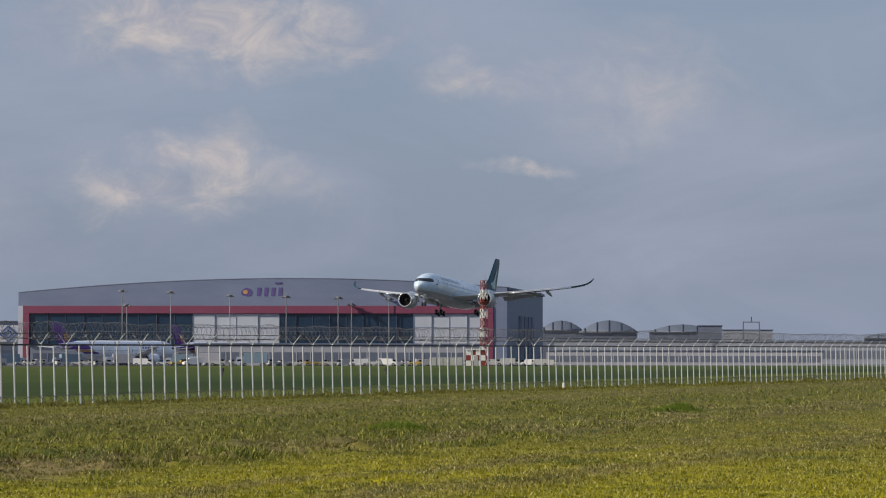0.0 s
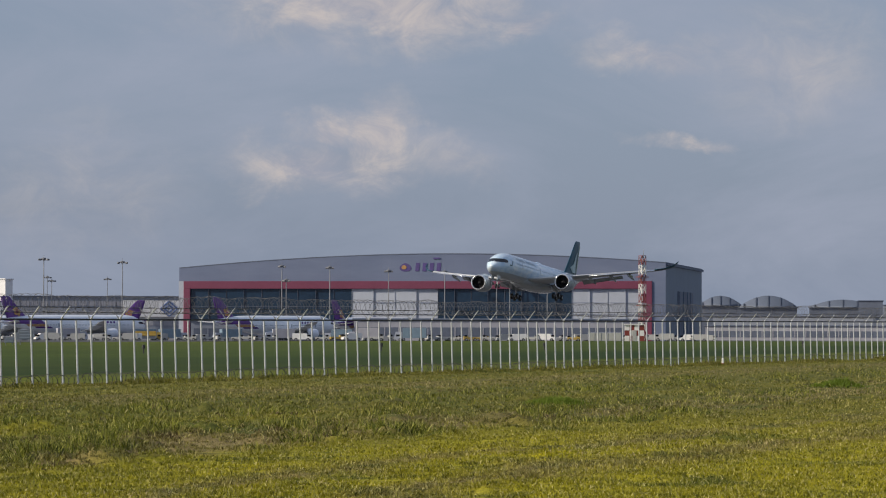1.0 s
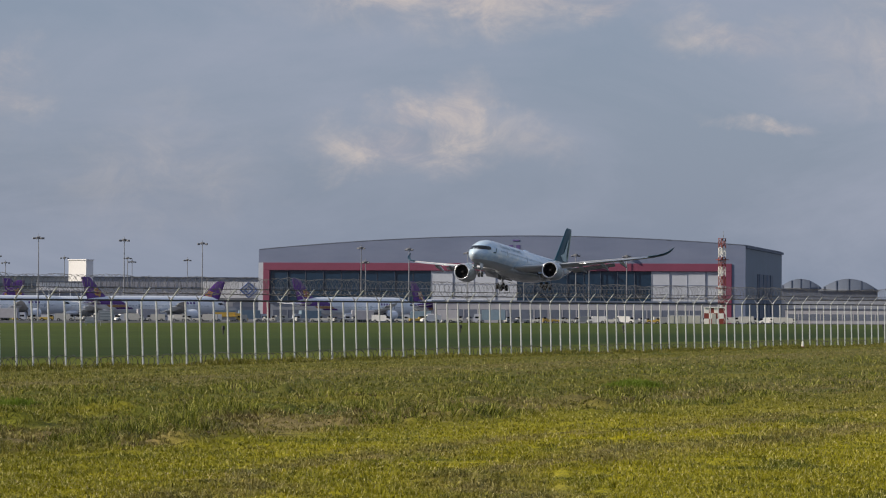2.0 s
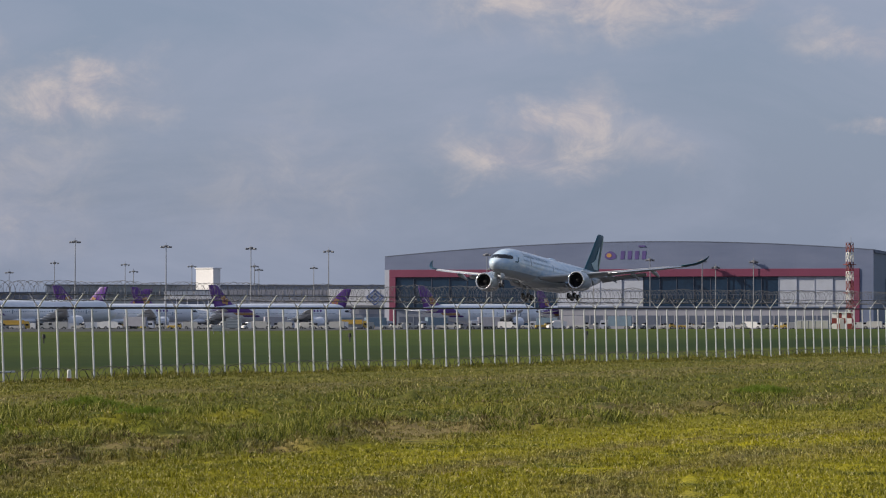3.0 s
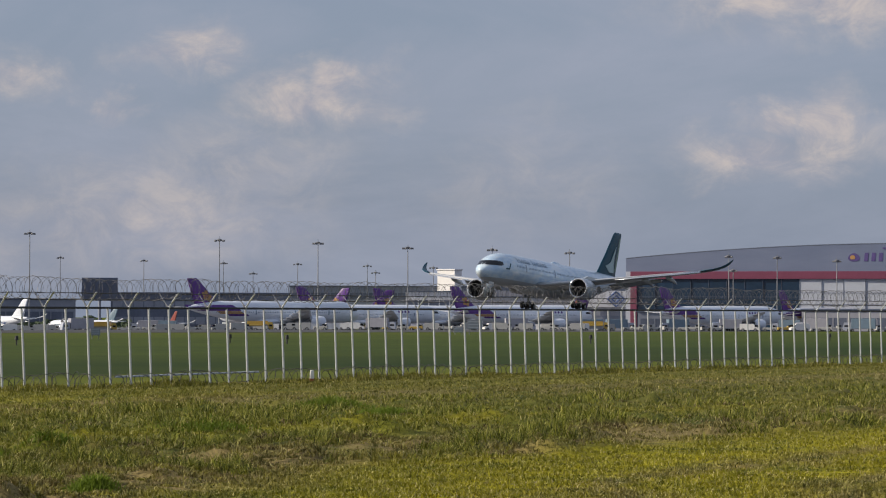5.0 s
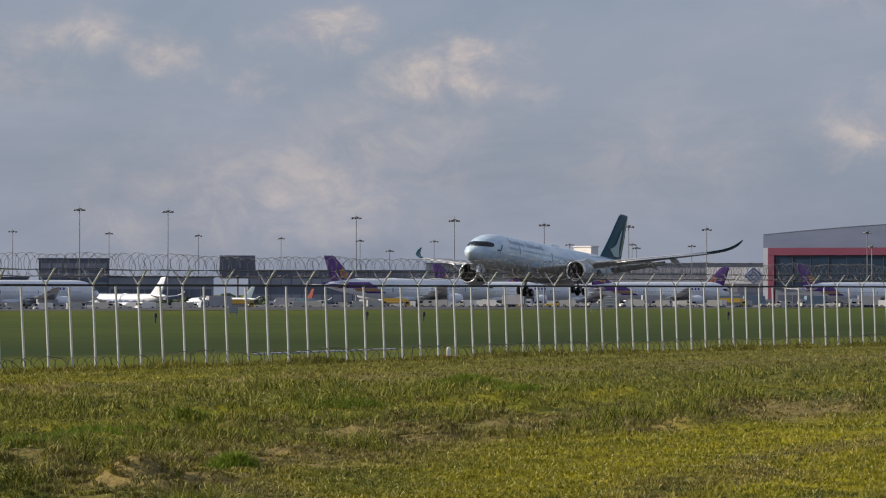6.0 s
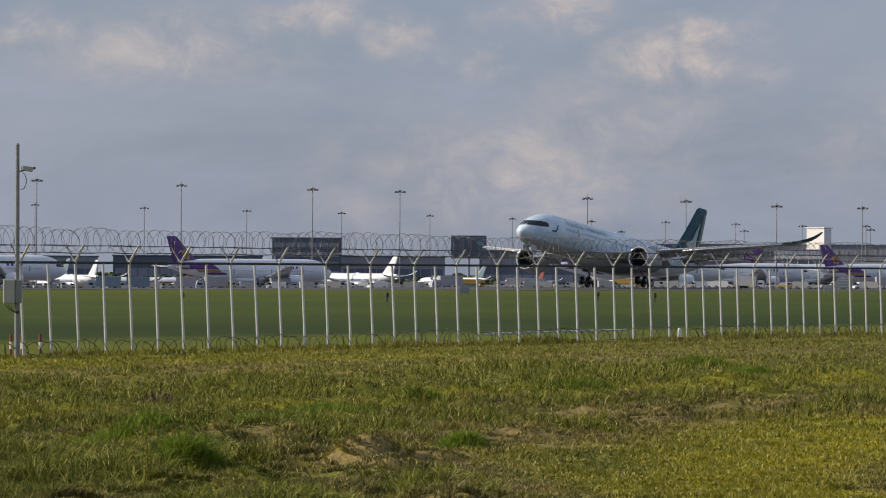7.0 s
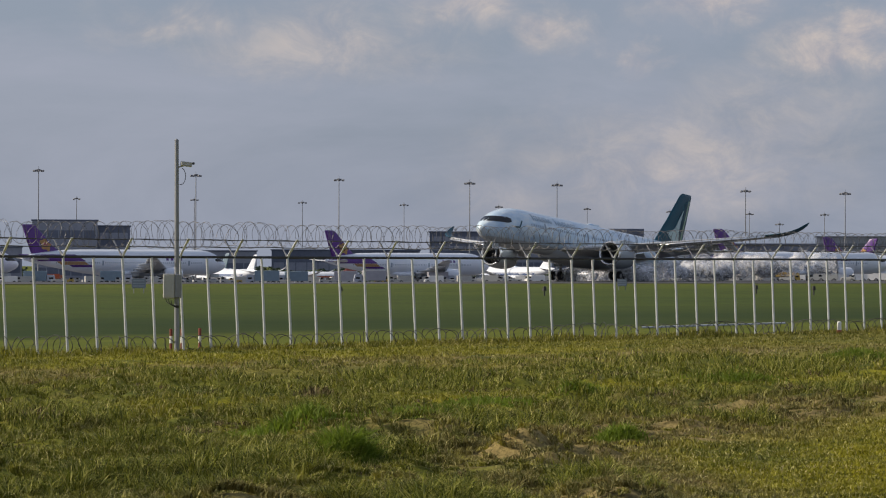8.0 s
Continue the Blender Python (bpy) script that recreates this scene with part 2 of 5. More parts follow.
M = {
    "turf": surface("turf", turf, rough=0.95, spec=0.1, bump=0.6, scale=1.0),
    "field": surface("field_turf", far_turf, rough=0.95, spec=0.1),
    "blade": surface("grass_blade", blade_col, 0.15, rough=0.7, spec=0.2),
    "tall": surface("tall_grass", tall_col, 0.15, rough=0.7, spec=0.2),
    "asphalt": surface("asphalt", color=(0.05, 0.05, 0.055), rough=0.9, var=0.25, scale=0.05, bump=0.1),
    "concrete": surface("concrete", color=(0.12, 0.12, 0.135), rough=0.9, var=0.18, scale=0.03, bump=0.1),
    "galv": surface("galvanised_steel", color=(0.58, 0.60, 0.63), rough=0.45, metal=0.2, var=0.15, scale=3.0),
    "wire": surface("weathered_wire", color=(0.055, 0.055, 0.06), rough=0.6, metal=0.4, var=0.3, scale=5.0),
    "pole": surface("pole_steel", color=(0.25, 0.26, 0.28), rough=0.5, metal=0.4, var=0.2, scale=1.0),
    "white": surface("sky_tinted_jet_paint", jet_white, rough=0.2, spec=0.5, coat=0.6),
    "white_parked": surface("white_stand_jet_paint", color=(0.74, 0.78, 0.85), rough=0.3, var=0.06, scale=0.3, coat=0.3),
    "wing": surface("grey_wing_paint", color=(0.50, 0.515, 0.53), rough=0.32, var=0.08, scale=0.4, coat=0.2),
    "bright": surface("bare_bright_metal", color=(0.78, 0.78, 0.78), rough=0.22, metal=0.8, var=0.06, scale=2.0),
    "green": surface("dark_green_paint", color=(0.007, 0.070, 0.105), rough=0.35, var=0.15, scale=0.8, spec=0.2),
    "pale": surface("pale_green_paint", color=(0.42, 0.55, 0.55), rough=0.3, var=0.08, scale=0.8),
    "lime": surface("light_green_paint", color=(0.30, 0.42, 0.30), rough=0.3, var=0.08, scale=0.8),
    "black": surface("black_glass", color=(0.006, 0.007, 0.009), rough=0.12, var=0.2, scale=2.0),
    "dark": surface("dark_void_metal", color=(0.012, 0.012, 0.014), rough=0.6, var=0.3, scale=2.0),
    "rubber": surface("tyre_rubber", color=(0.018, 0.018, 0.019), rough=0.85, var=0.3, scale=6.0),
    "strut": surface("gear_steel", color=(0.32, 0.33, 0.34), rough=0.45, metal=0.3, var=0.2, scale=3.0),
    "purple": surface("purple_paint", color=(0.10, 0.030, 0.22), rough=0.35, var=0.12, scale=0.6, coat=0.2),
    "gold": surface("gold_paint", color=(0.42, 0.24, 0.09), rough=0.4, var=0.12, scale=0.8),
    "pink": surface("magenta_paint", color=(0.42, 0.055, 0.20), rough=0.4, var=0.12, scale=0.8),
    "orange": surface("orange_paint", color=(0.36, 0.10, 0.04), rough=0.4, var=0.15, scale=0.8),
    "teal": surface("teal_paint", color=(0.17, 0.24, 0.30), rough=0.4, var=0.15, scale=0.8),
    "navy": surface("navy_paint", color=(0.09, 0.14, 0.30), rough=0.4, var=0.15, scale=0.8),
    "red": surface("red_paint", color=(0.21, 0.04, 0.03), rough=0.5, var=0.2, scale=1.5),
    "paint_white": surface("white_paint", color=(0.78, 0.77, 0.74), rough=0.5, var=0.1, scale=1.5),
    "yellow": surface("yellow_paint", color=(0.40, 0.28, 0.06), rough=0.5, var=0.15, scale=1.5),
    "clad": surface("hangar_cladding", cladding, rough=0.45, metal=0.15),
    # darker and bluer than the front sheet: the side's shade put into its colour
    "shade_clad": surface("hangar_shaded_cladding", color=(0.07, 0.115, 0.18), rough=0.5, var=0.15, scale=0.1),
    "magenta_trim": surface("magenta_trim", color=(0.165, 0.036, 0.075), rough=0.5, var=0.12, scale=0.1),
    "glaze": surface("dark_glazing", color=(0.012, 0.030, 0.060), rough=0.25, var=0.4, scale=0.15),
    "interior": surface("hangar_inside", color=(0.05, 0.055, 0.065), rough=0.9, var=0.3, scale=0.1),
    "panel": surface("pale_door_panel", color=(0.38, 0.41, 0.48), rough=0.6, var=0.1, scale=0.2),
    "building": surface("building_grey", color=(0.26, 0.28, 0.33), rough=0.8, var=0.2, scale=0.1),
    # lifted and blued: distance haze put into the dark walls' colour
    "building_dark": surface("building_dark", color=(0.115, 0.135, 0.185), rough=0.7, var=0.25, scale=0.1),
    "building_pale": surface("building_pale", color=(0.74, 0.73, 0.74), rough=0.8, var=0.1, scale=0.1),
    "building_mid": surface("building_mid_grey", color=(0.36, 0.36, 0.40), rough=0.8, var=0.15, scale=0.1),
    "roof": surface("roof_membrane", color=(0.11, 0.135, 0.19), rough=0.7, var=0.15, scale=0.05),
    "foliage": surface("foliage", color=(0.045, 0.07, 0.035), rough=0.8, var=0.4, scale=0.5),
    "box": surface("cabinet_grey", color=(0.42, 0.42, 0.40), rough=0.5, var=0.12, scale=2.0),
    "pane": surface("cabin_window", color=(0.28, 0.35, 0.43), rough=0.2, var=0.2, scale=2.0),
    "sign_purple": surface("sign_purple", color=(0.085, 0.06, 0.20), rough=0.5, var=0.2, scale=0.3),
    "razor": surface("dull_razor_wire", color=(0.13, 0.13, 0.14), rough=0.5, metal=0.4, var=0.3, scale=5.0),
    "title": surface("title_green", color=(0.10, 0.18, 0.26), rough=0.4, var=0.15, scale=1.0),
    "lamp": surface("lamp_housing", color=(0.16, 0.165, 0.18), rough=0.5, var=0.15, scale=2.0),
}


# ---- mesh helpers ----
def obj(name, bm, mat, parent=None, smooth=False, m=None):
    me = bpy.data.meshes.new(name)
    bmesh.ops.recalc_face_normals(bm, faces=bm.faces)
    bm.to_mesh(me)
    bm.free()
    me.materials.append(M[mat])
    if smooth:
        for p in me.polygons:
            p.use_smooth = True
    ob = new(name, me)
    if parent:
        ob.parent = parent
    if m is not None:
        ob.matrix_local = m
    return ob


def part(name, bm, mat, parent, label="", smooth=False, m=None):
    ob = obj(name, bm, mat, parent, smooth, m)
    if label:
        ob["label"] = label
    return ob


def add_box(bm, x0, x1, y0, y1, z0, z1, bevel=0.0, m=None):
    r = bmesh.ops.create_cube(bm, size=1.0)
    bmesh.ops.scale(bm, vec=(x1 - x0, y1 - y0, z1 - z0), verts=r["verts"])
    bmesh.ops.translate(bm, vec=((x0 + x1) / 2, (y0 + y1) / 2, (z0 + z1) / 2), verts=r["verts"])
    if bevel:
        es = list({e for v in r["verts"] for e in v.link_edges})
        b = bmesh.ops.bevel(bm, geom=es, offset=bevel, segments=1, affect="EDGES")
        vs = list({v for f in b["faces"] for v in f.verts} | {v for v in r["verts"] if v.is_valid})
    else:
        vs = r["verts"]
    if m is not None:
        bmesh.ops.transform(bm, matrix=m, verts=vs)
    return bm


def box(x0, x1, y0, y1, z0, z1, bevel=0.0):
    return add_box(bmesh.new(), x0, x1, y0, y1, z0, z1, bevel)


def tube(bm, a, b, r0, r1=None, n=8):
    """A tapered round bar from a to b."""
    a, b = Vector(a), Vector(b)
    r1 = r0 if r1 is None else r1
    q = (b - a).to_track_quat("Z", "Y").to_matrix()
    rings = []
    for c, r in ((a, r0), (b, r1)):
        rings.append([bm.verts.new(c + q @ Vector((r * math.cos(2 * math.pi * k / n), r * math.sin(2 * math.pi * k / n), 0))) for k in range(n)])
    for k in range(n):
        bm.faces.new((rings[0][k], rings[0][(k + 1) % n], rings[1][(k + 1) % n], rings[1][k]))
    bm.faces.new(rings[0][::-1])
    bm.faces.new(rings[1])
    return bm


def loft(bm, rings, caps=True):
    """Closed loops of equal length joined in order."""
    vs = [[bm.verts.new(p) for p in r] for r in rings]
    n = len(vs[0])
    for a, b in zip(vs, vs[1:]):
        for k in range(n):
            bm.faces.new((a[k], a[(k + 1) % n], b[(k + 1) % n], b[k]))
    if caps:
        bm.faces.new(vs[0][::-1])
        bm.faces.new(vs[-1])
    return bm


def slab(bm, pts, a, b):
    """A flat outline of points, given thickness from offset a to offset b."""
    lo, hi = [bm.verts.new(Vector(p) + Vector(a)) for p in pts], [bm.verts.new(Vector(p) + Vector(b)) for p in pts]
    n = len(pts)
    bm.faces.new(lo[::-1])
    bm.faces.new(hi)
    for k in range(n):
        bm.faces.new((lo[k], lo[(k + 1) % n], hi[(k + 1) % n], hi[k]))
    return bm


def thing(name, m, label, category, group="", kind=""):
    ob = new(name)
    ob.empty_display_size = 0.5
    ob.matrix_basis = m
    return tagged(ob, label, category, group, kind)


def pol(az, r):
    return r * math.sin(radians(az)), r * math.cos(radians(az))


def gz(y, x=0.0):
    """Height of the ground: level on the levee, falling gently to the apron and lower towards its western end."""
    west = float(np.interp(y, (340, 450, 760), (0, np.interp(-x, (45, 100, 200), (0, 0.65, 1.2)), np.interp(-x, (0, 60, 180, 400), (0, 0.5, 1.6, 2.2)))))
    return float(np.interp(y, (280, 360, 440, 500, 600, 800, 942, 1100, 2000), (0, -0.2, -0.5, -0.66, -1.35, -2.83, -3.83, -4.93, -8.0))) - west


def site(az, r, turn=0.0, dz=0.0):
    """A pose on the ground at that bearing and range; its y axis points away from the camera, plus turn."""
    x, y = pol(az, r)
    return pose(x, y, gz(y, x) + dz, 0, 0, -az + turn)


# ---- ground ----
UAZ = 41.0


def uv(u, v):
    """Along and across the runway, to the plan."""
    a = radians(UAZ)
    return u * math.sin(a) - v * math.cos(a), u * math.cos(a) + v * math.sin(a)


def sheet(name, xs, ys, f, lift, mat):
    bm = bmesh.new()
    g = []
    for a in xs:
        row = []
        for b in ys:
            x, y = f(a, b)
            row.append(bm.verts.new((x, y, gz(y, x) + lift)))
        g.append(row)
    for i in range(len(xs) - 1):
        for j in range(len(ys) - 1):
            bm.faces.new((g[i][j], g[i + 1][j], g[i + 1][j + 1], g[i][j + 1]))
    return obj(name, bm, mat)


tagged(sheet("ground", [-4600, -1500] + list(range(-420, 300, 20)) + [500, 1500, 4600], [-4600, -800, 0, 140] + list(range(280, 800, 20)) + [800, 942, 1100, 1500, 2000, 4600], lambda a, b: (a, b), 0.0, "field"),
       "green mown airfield turf reaching the horizon", "ground", kind="structure")
RUN = np.linspace(-1500, 2600, 260).tolist()
tagged(sheet("runway", RUN, [266, 280, 300, 320, 340, 372], uv, 0.05, "asphalt"), "dark grey asphalt runway across the airfield", "runway", kind="structure")
tagged(sheet("apron", RUN, [372.5, 395, 420, 450, 485, 520, 560, 600, 650, 700, 750, 800, 900, 1000, 1200, 1500], uv, 0.05, "concrete"), "pale concrete apron beyond the runway", "apron", kind="structure")


# ---- fence line ----
TH = radians(36.05)
FN, FT = Vector((math.sin(TH - math.pi / 2), math.cos(TH - math.pi / 2), 0)), Vector((math.sin(TH), math.cos(TH), 0))
STEP, PHASE, RAIL = 1.139, 0.769, 2.86


def fence_at(k, off=0.0):
    """The fence line at post k: a gentle bow; off: metres beyond it."""
    k = float(k)
    w = (k - 80) / 50
    return (66.98 - 2.127 * w * w + 0.291 * w ** 3 + off) * FN + k * STEP * FT


def wave(x, y, s, seed):
    """Cheap smooth noise in the plan, about -1 to 1."""
    g = np.random.default_rng(seed)
    out = np.zeros_like(x)
    for _ in range(9):
        a, p = g.uniform(0, 2 * np.pi), g.uniform(0, 6.28)
        q = s * g.uniform(0.5, 2.2)
        out += np.sin((x * np.cos(a) + y * np.sin(a)) * q + p)
    return out / 3.0


def strip(x, y):
    """Distance across the mown strips, bent where the rough corner pushes into them."""
    nn, tt = x * FN.x + y * FN.y, x * FT.x + y * FT.y
    return nn + np.interp(tt, (24, 30, 40, 55), (12, 5.4, 0.8, 0)) * np.interp(nn, (26, 40), (1, 0)), nn, tt


ROUGH_AT = (19, 20.5, 22, 22.6, 23.3, 24.2, 29.0, 31.0, 38, 39.3, 40.6, 42.0, 50, 54, 58)
ROUGH = (0.1, 0.3, 0.1, 0.1, 0.35, 0.1, 0.1, 0.9, 1.0, 0.35, 0.35, 1.0, 0.9, 0.6, 0.35)


def relief(x, y):
    """Roughness of the turf and its height: hummocks a hand to a pace wide, in the rough rows above all."""
    ns, nn, tt = strip(x, y)
    ro = np.interp(ns + 1.3 * wave(tt, tt * 0, 0.12, 8), ROUGH_AT, ROUGH) * np.interp(tt, (55, 95), (1, 0.5))
    big = wave(x, y, 0.8, 61)
    mid = wave(x, y, 2.6, 62)
    small = wave(x, y, 4.2, 63)
    z = 0.03 + (0.16 + 0.84 * ro) * (0.07 * big + 0.13 * np.maximum(mid, -0.4) * (0.65 + 0.45 * big) + 0.03 * small)
    return ro, np.clip(z, -0.04, 0.5) * np.interp(nn, (56, 63), (1, 0.25))


def near_turf():
    ks = np.concatenate([np.linspace(-60, 20, 30), np.linspace(20.3, 240, 1000), np.linspace(242, 262, 10)])
    fr = np.concatenate([[0.12, 0.22], 1 / np.linspace(1 / 0.3, 1 / 1.012, 170)])
    base = np.array([fence_at(k)[:2] for k in ks])
    x, y = base[:, :1] * fr[None, :], base[:, 1:] * fr[None, :]
    z = relief(x.ravel(), y.ravel())[1]
    V = np.stack([x.ravel(), y.ravel(), np.maximum(z - 0.035, 0.012)], 1)
    n, m = len(ks), len(fr)
    i = (np.arange(n - 1)[:, None] * m + np.arange(m - 1)[None, :]).ravel()
    me = bpy.data.meshes.new("levee_turf")
    me.from_pydata(V.tolist(), [], np.stack([i, i + m, i + m + 1, i + 1], 1).tolist())
    me.materials.append(M["turf"])
    for p in me.polygons:
        p.use_smooth = True
    return tagged(new("levee_turf", me), "rough yellow-green turf with straw patches before the fence", "turf", kind="structure")


near_turf()


# ---- airliner ----
FUS = [(33.4, 4.72, 0.06, 0.05), (33.1, 4.73, 0.7, 0.58), (32.3, 4.79, 1.35, 1.15), (31.0, 4.95, 1.95, 1.8), (29.5, 5.16, 2.44, 2.4), (27.5, 5.36, 2.78, 2.84), (25, 5.5, 2.96, 3.03), (22, 5.55, 2.99, 3.06), (16, 5.55, 2.99, 3.06), (8, 5.55, 2.99, 3.06), (0, 5.55, 2.99, 3.06), (-8, 5.57, 2.98, 3.04), (-14, 5.78, 2.8, 2.84), (-20, 6.25, 2.3, 2.38), (-26, 6.85, 1.6, 1.7), (-30, 7.28, 1.0, 1.1), (-32.8, 7.55, 0.45, 0.55), (-33.5, 7.6, 0.1, 0.14)]


DEEP_FUS = [(x, zc + 0.8 * min(1, max(0, (x + 34) / 14)), ry * 1.14, rz * 1.24) for x, zc, ry, rz in FUS]
HULL = [FUS]


def fus(x):
    """Fuselage centre height and half axes at station x."""
    xs = [s[0] for s in HULL[0]][::-1]
    return [float(np.interp(x, xs, [s[i] for s in HULL[0]][::-1])) for i in (1, 2, 3)]


def skin(x, z, side, off=0.025):
    """The point of the skin at station x and height z on one side."""
    zc, ry, rz = fus(x)
    c = max(-1.0, min(1.0, (z - zc) / rz))
    return Vector((x, side * (ry * math.sqrt(max(0.0, 1 - c * c)) + off), z))


def skin_patch(bm, x0, x1, z0, z1, side, n=2, m=2, lean=0.0, off=0.03):
    g = [[bm.verts.new(skin(x0 + (x1 - x0) * i / n + lean * (z - z0), z, side, off)) for z in [z0 + (z1 - z0) * j / m for j in range(m + 1)]] for i in range(n + 1)]
    for i in range(n):
        for j in range(m):
            bm.faces.new((g[i][j], g[i + 1][j], g[i + 1][j + 1], g[i][j + 1]))
    return bm


def ellipse_ring(x, zc, ry, rz, n=28):
    return [(x, ry * math.sin(2 * math.pi * k / n), zc + rz * math.cos(2 * math.pi * k / n)) for k in range(n)]


FOIL = [(0.0, 0.0), (0.02, 0.16), (0.1, 0.33), (0.3, 0.5), (0.55, 0.42), (0.8, 0.18), (1.0, 0.01), (0.8, -0.12), (0.55, -0.3), (0.3, -0.42), (0.1, -0.3), (0.02, -0.14)]


def foil(y, le, chord, z, t, side=1, upright=False, tilt=0.0):
    """A wing section; tilt leans it towards the upright, for winglets."""
    out = []
    for a, b in FOIL:
        if upright:
            out.append((le - a * chord, b * t, z))
        else:
            out.append((le - a * chord, side * (y - b * t * math.sin(tilt)), z + b * t * math.cos(tilt)))
    return out


WING = [(2.4, 13.6, 14.2, 3.5, 1.7), (5.5, 11.4, 11.4, 3.95, 1.35), (10.5, 8.2, 8.6, 4.6, 1.0), (15, 5.2, 7.0, 5.25, 0.78), (20, 1.9, 5.6, 6.0, 0.6), (25, -1.5, 4.4, 6.75, 0.45), (28.4, -3.8, 3.6, 7.3, 0.36)]
TIP = [(28.4, -3.8, 3.6, 7.3, 0.36, 0.1), (30.3, -5.3, 2.9, 7.75, 0.28, 0.4), (31.4, -6.6, 2.3, 8.25, 0.22, 0.8), (32.0, -8.0, 1.7, 8.85, 0.17, 1.1), (32.3, -9.4, 1.1, 9.5, 0.12, 1.25), (32.4, -10.6, 0.45, 10.0, 0.06, 1.3)]


def wing_te(y):
    ys = [s[0] for s in WING]
    return float(np.interp(y, ys, [s[1] - s[2] for s in WING])), float(np.interp(y, ys, [s[3] for s in WING]))


def wheel(parent, x, y, z, r, w):
    bm = bmesh.new()
    prof = [(-w / 2, r * 0.72), (-w / 2, r * 0.9), (-w * 0.36, r), (w * 0.36, r), (w / 2, r * 0.9), (w / 2, r * 0.72)]
    n = 18
    loft(bm, [[(rr * math.cos(2 * math.pi * k / n), d, rr * math.sin(2 * math.pi * k / n)) for k in range(n)] for d, rr in prof])
    t = part("tyre", bm, "rubber", parent, "black rubber tyre", m=pose(x, y, z))
    bm = bmesh.new()
    tube(bm, (0, -w * 0.53, 0), (0, w * 0.53, 0), r * 0.5, n=12)
    part("rim", bm, "strut", t)
    return t


def engine(root, side, mat):
    cx, cy, cz = 12.8, side * 10.5, 2.95
    n = 28

    def ring(x, r):
        return [(x, r * math.cos(2 * math.pi * k / n), r * math.sin(2 * math.pi * k / n)) for k in range(n)]
    e = part("engine", loft(bmesh.new(), [ring(x, r) for x, r in ((-0.35, 1.88), (-1.2, 2.0), (-2.6, 2.04), (-4.2, 1.92), (-5.6, 1.6), (-6.0, 1.45), (-5.7, 1.3))], caps=False), mat, root, "white engine nacelle", True, pose(cx, cy, cz, 0, -1.5, 0))
    part("intake_lip", loft(bmesh.new(), [ring(x, r) for x, r in ((-0.36, 1.885), (-0.12, 1.82), (0.0, 1.7), (-0.12, 1.58), (-0.5, 1.52))], caps=False), "bright", e, "bright bare-metal intake lip", True)
    part("intake_duct", loft(bmesh.new(), [ring(x, r) for x, r in ((-0.5, 1.52), (-1.6, 1.5), (-1.62, 0.3))], caps=False), "dark", e, "", True)
    bm = bmesh.new()
    for k in range(22):
        a = 2 * math.pi * k / 22
        u, w = Vector((0, math.cos(a), math.sin(a))), Vector((0, -math.sin(a), math.cos(a)))
        bm.faces.new([bm.verts.new(p) for p in (u * 0.42 - w * 0.05 + Vector((-1.3, 0, 0)), u * 1.49 - w * 0.12 + Vector((-1.4, 0, 0)), u * 1.49 + w * 0.12 + Vector((-1.2, 0, 0)), u * 0.42 + w * 0.05 + Vector((-1.2, 0, 0)))])
    tagged(part("fan", bm, "dark", e, "dark fan blades"), kind="stuff")
    part("spinner", loft(bmesh.new(), [ring(x, r) for x, r in ((-1.3, 0.45), (-1.0, 0.36), (-0.75, 0.2), (-0.62, 0.03))]), "dark", e, "", True)
    part("exhaust_cone", loft(bmesh.new(), [ring(x, r) for x, r in ((-5.2, 1.25), (-6.4, 0.85), (-7.6, 0.45), (-8.4, 0.05))]), "strut", e, "", True)
    bm = bmesh.new()
    loft(bm, [[(x0, -0.22, z0), (x0, 0.22, z0), (x1, 0.22, z0), (x1, -0.22, z0)] for x0, x1, z0 in ((-1.4, -5.8, 1.7), (-2.6, -8.6, 2.1), (-4.4, -10.5, 2.6))])
    part("pylon", bm, mat, e)
    return e


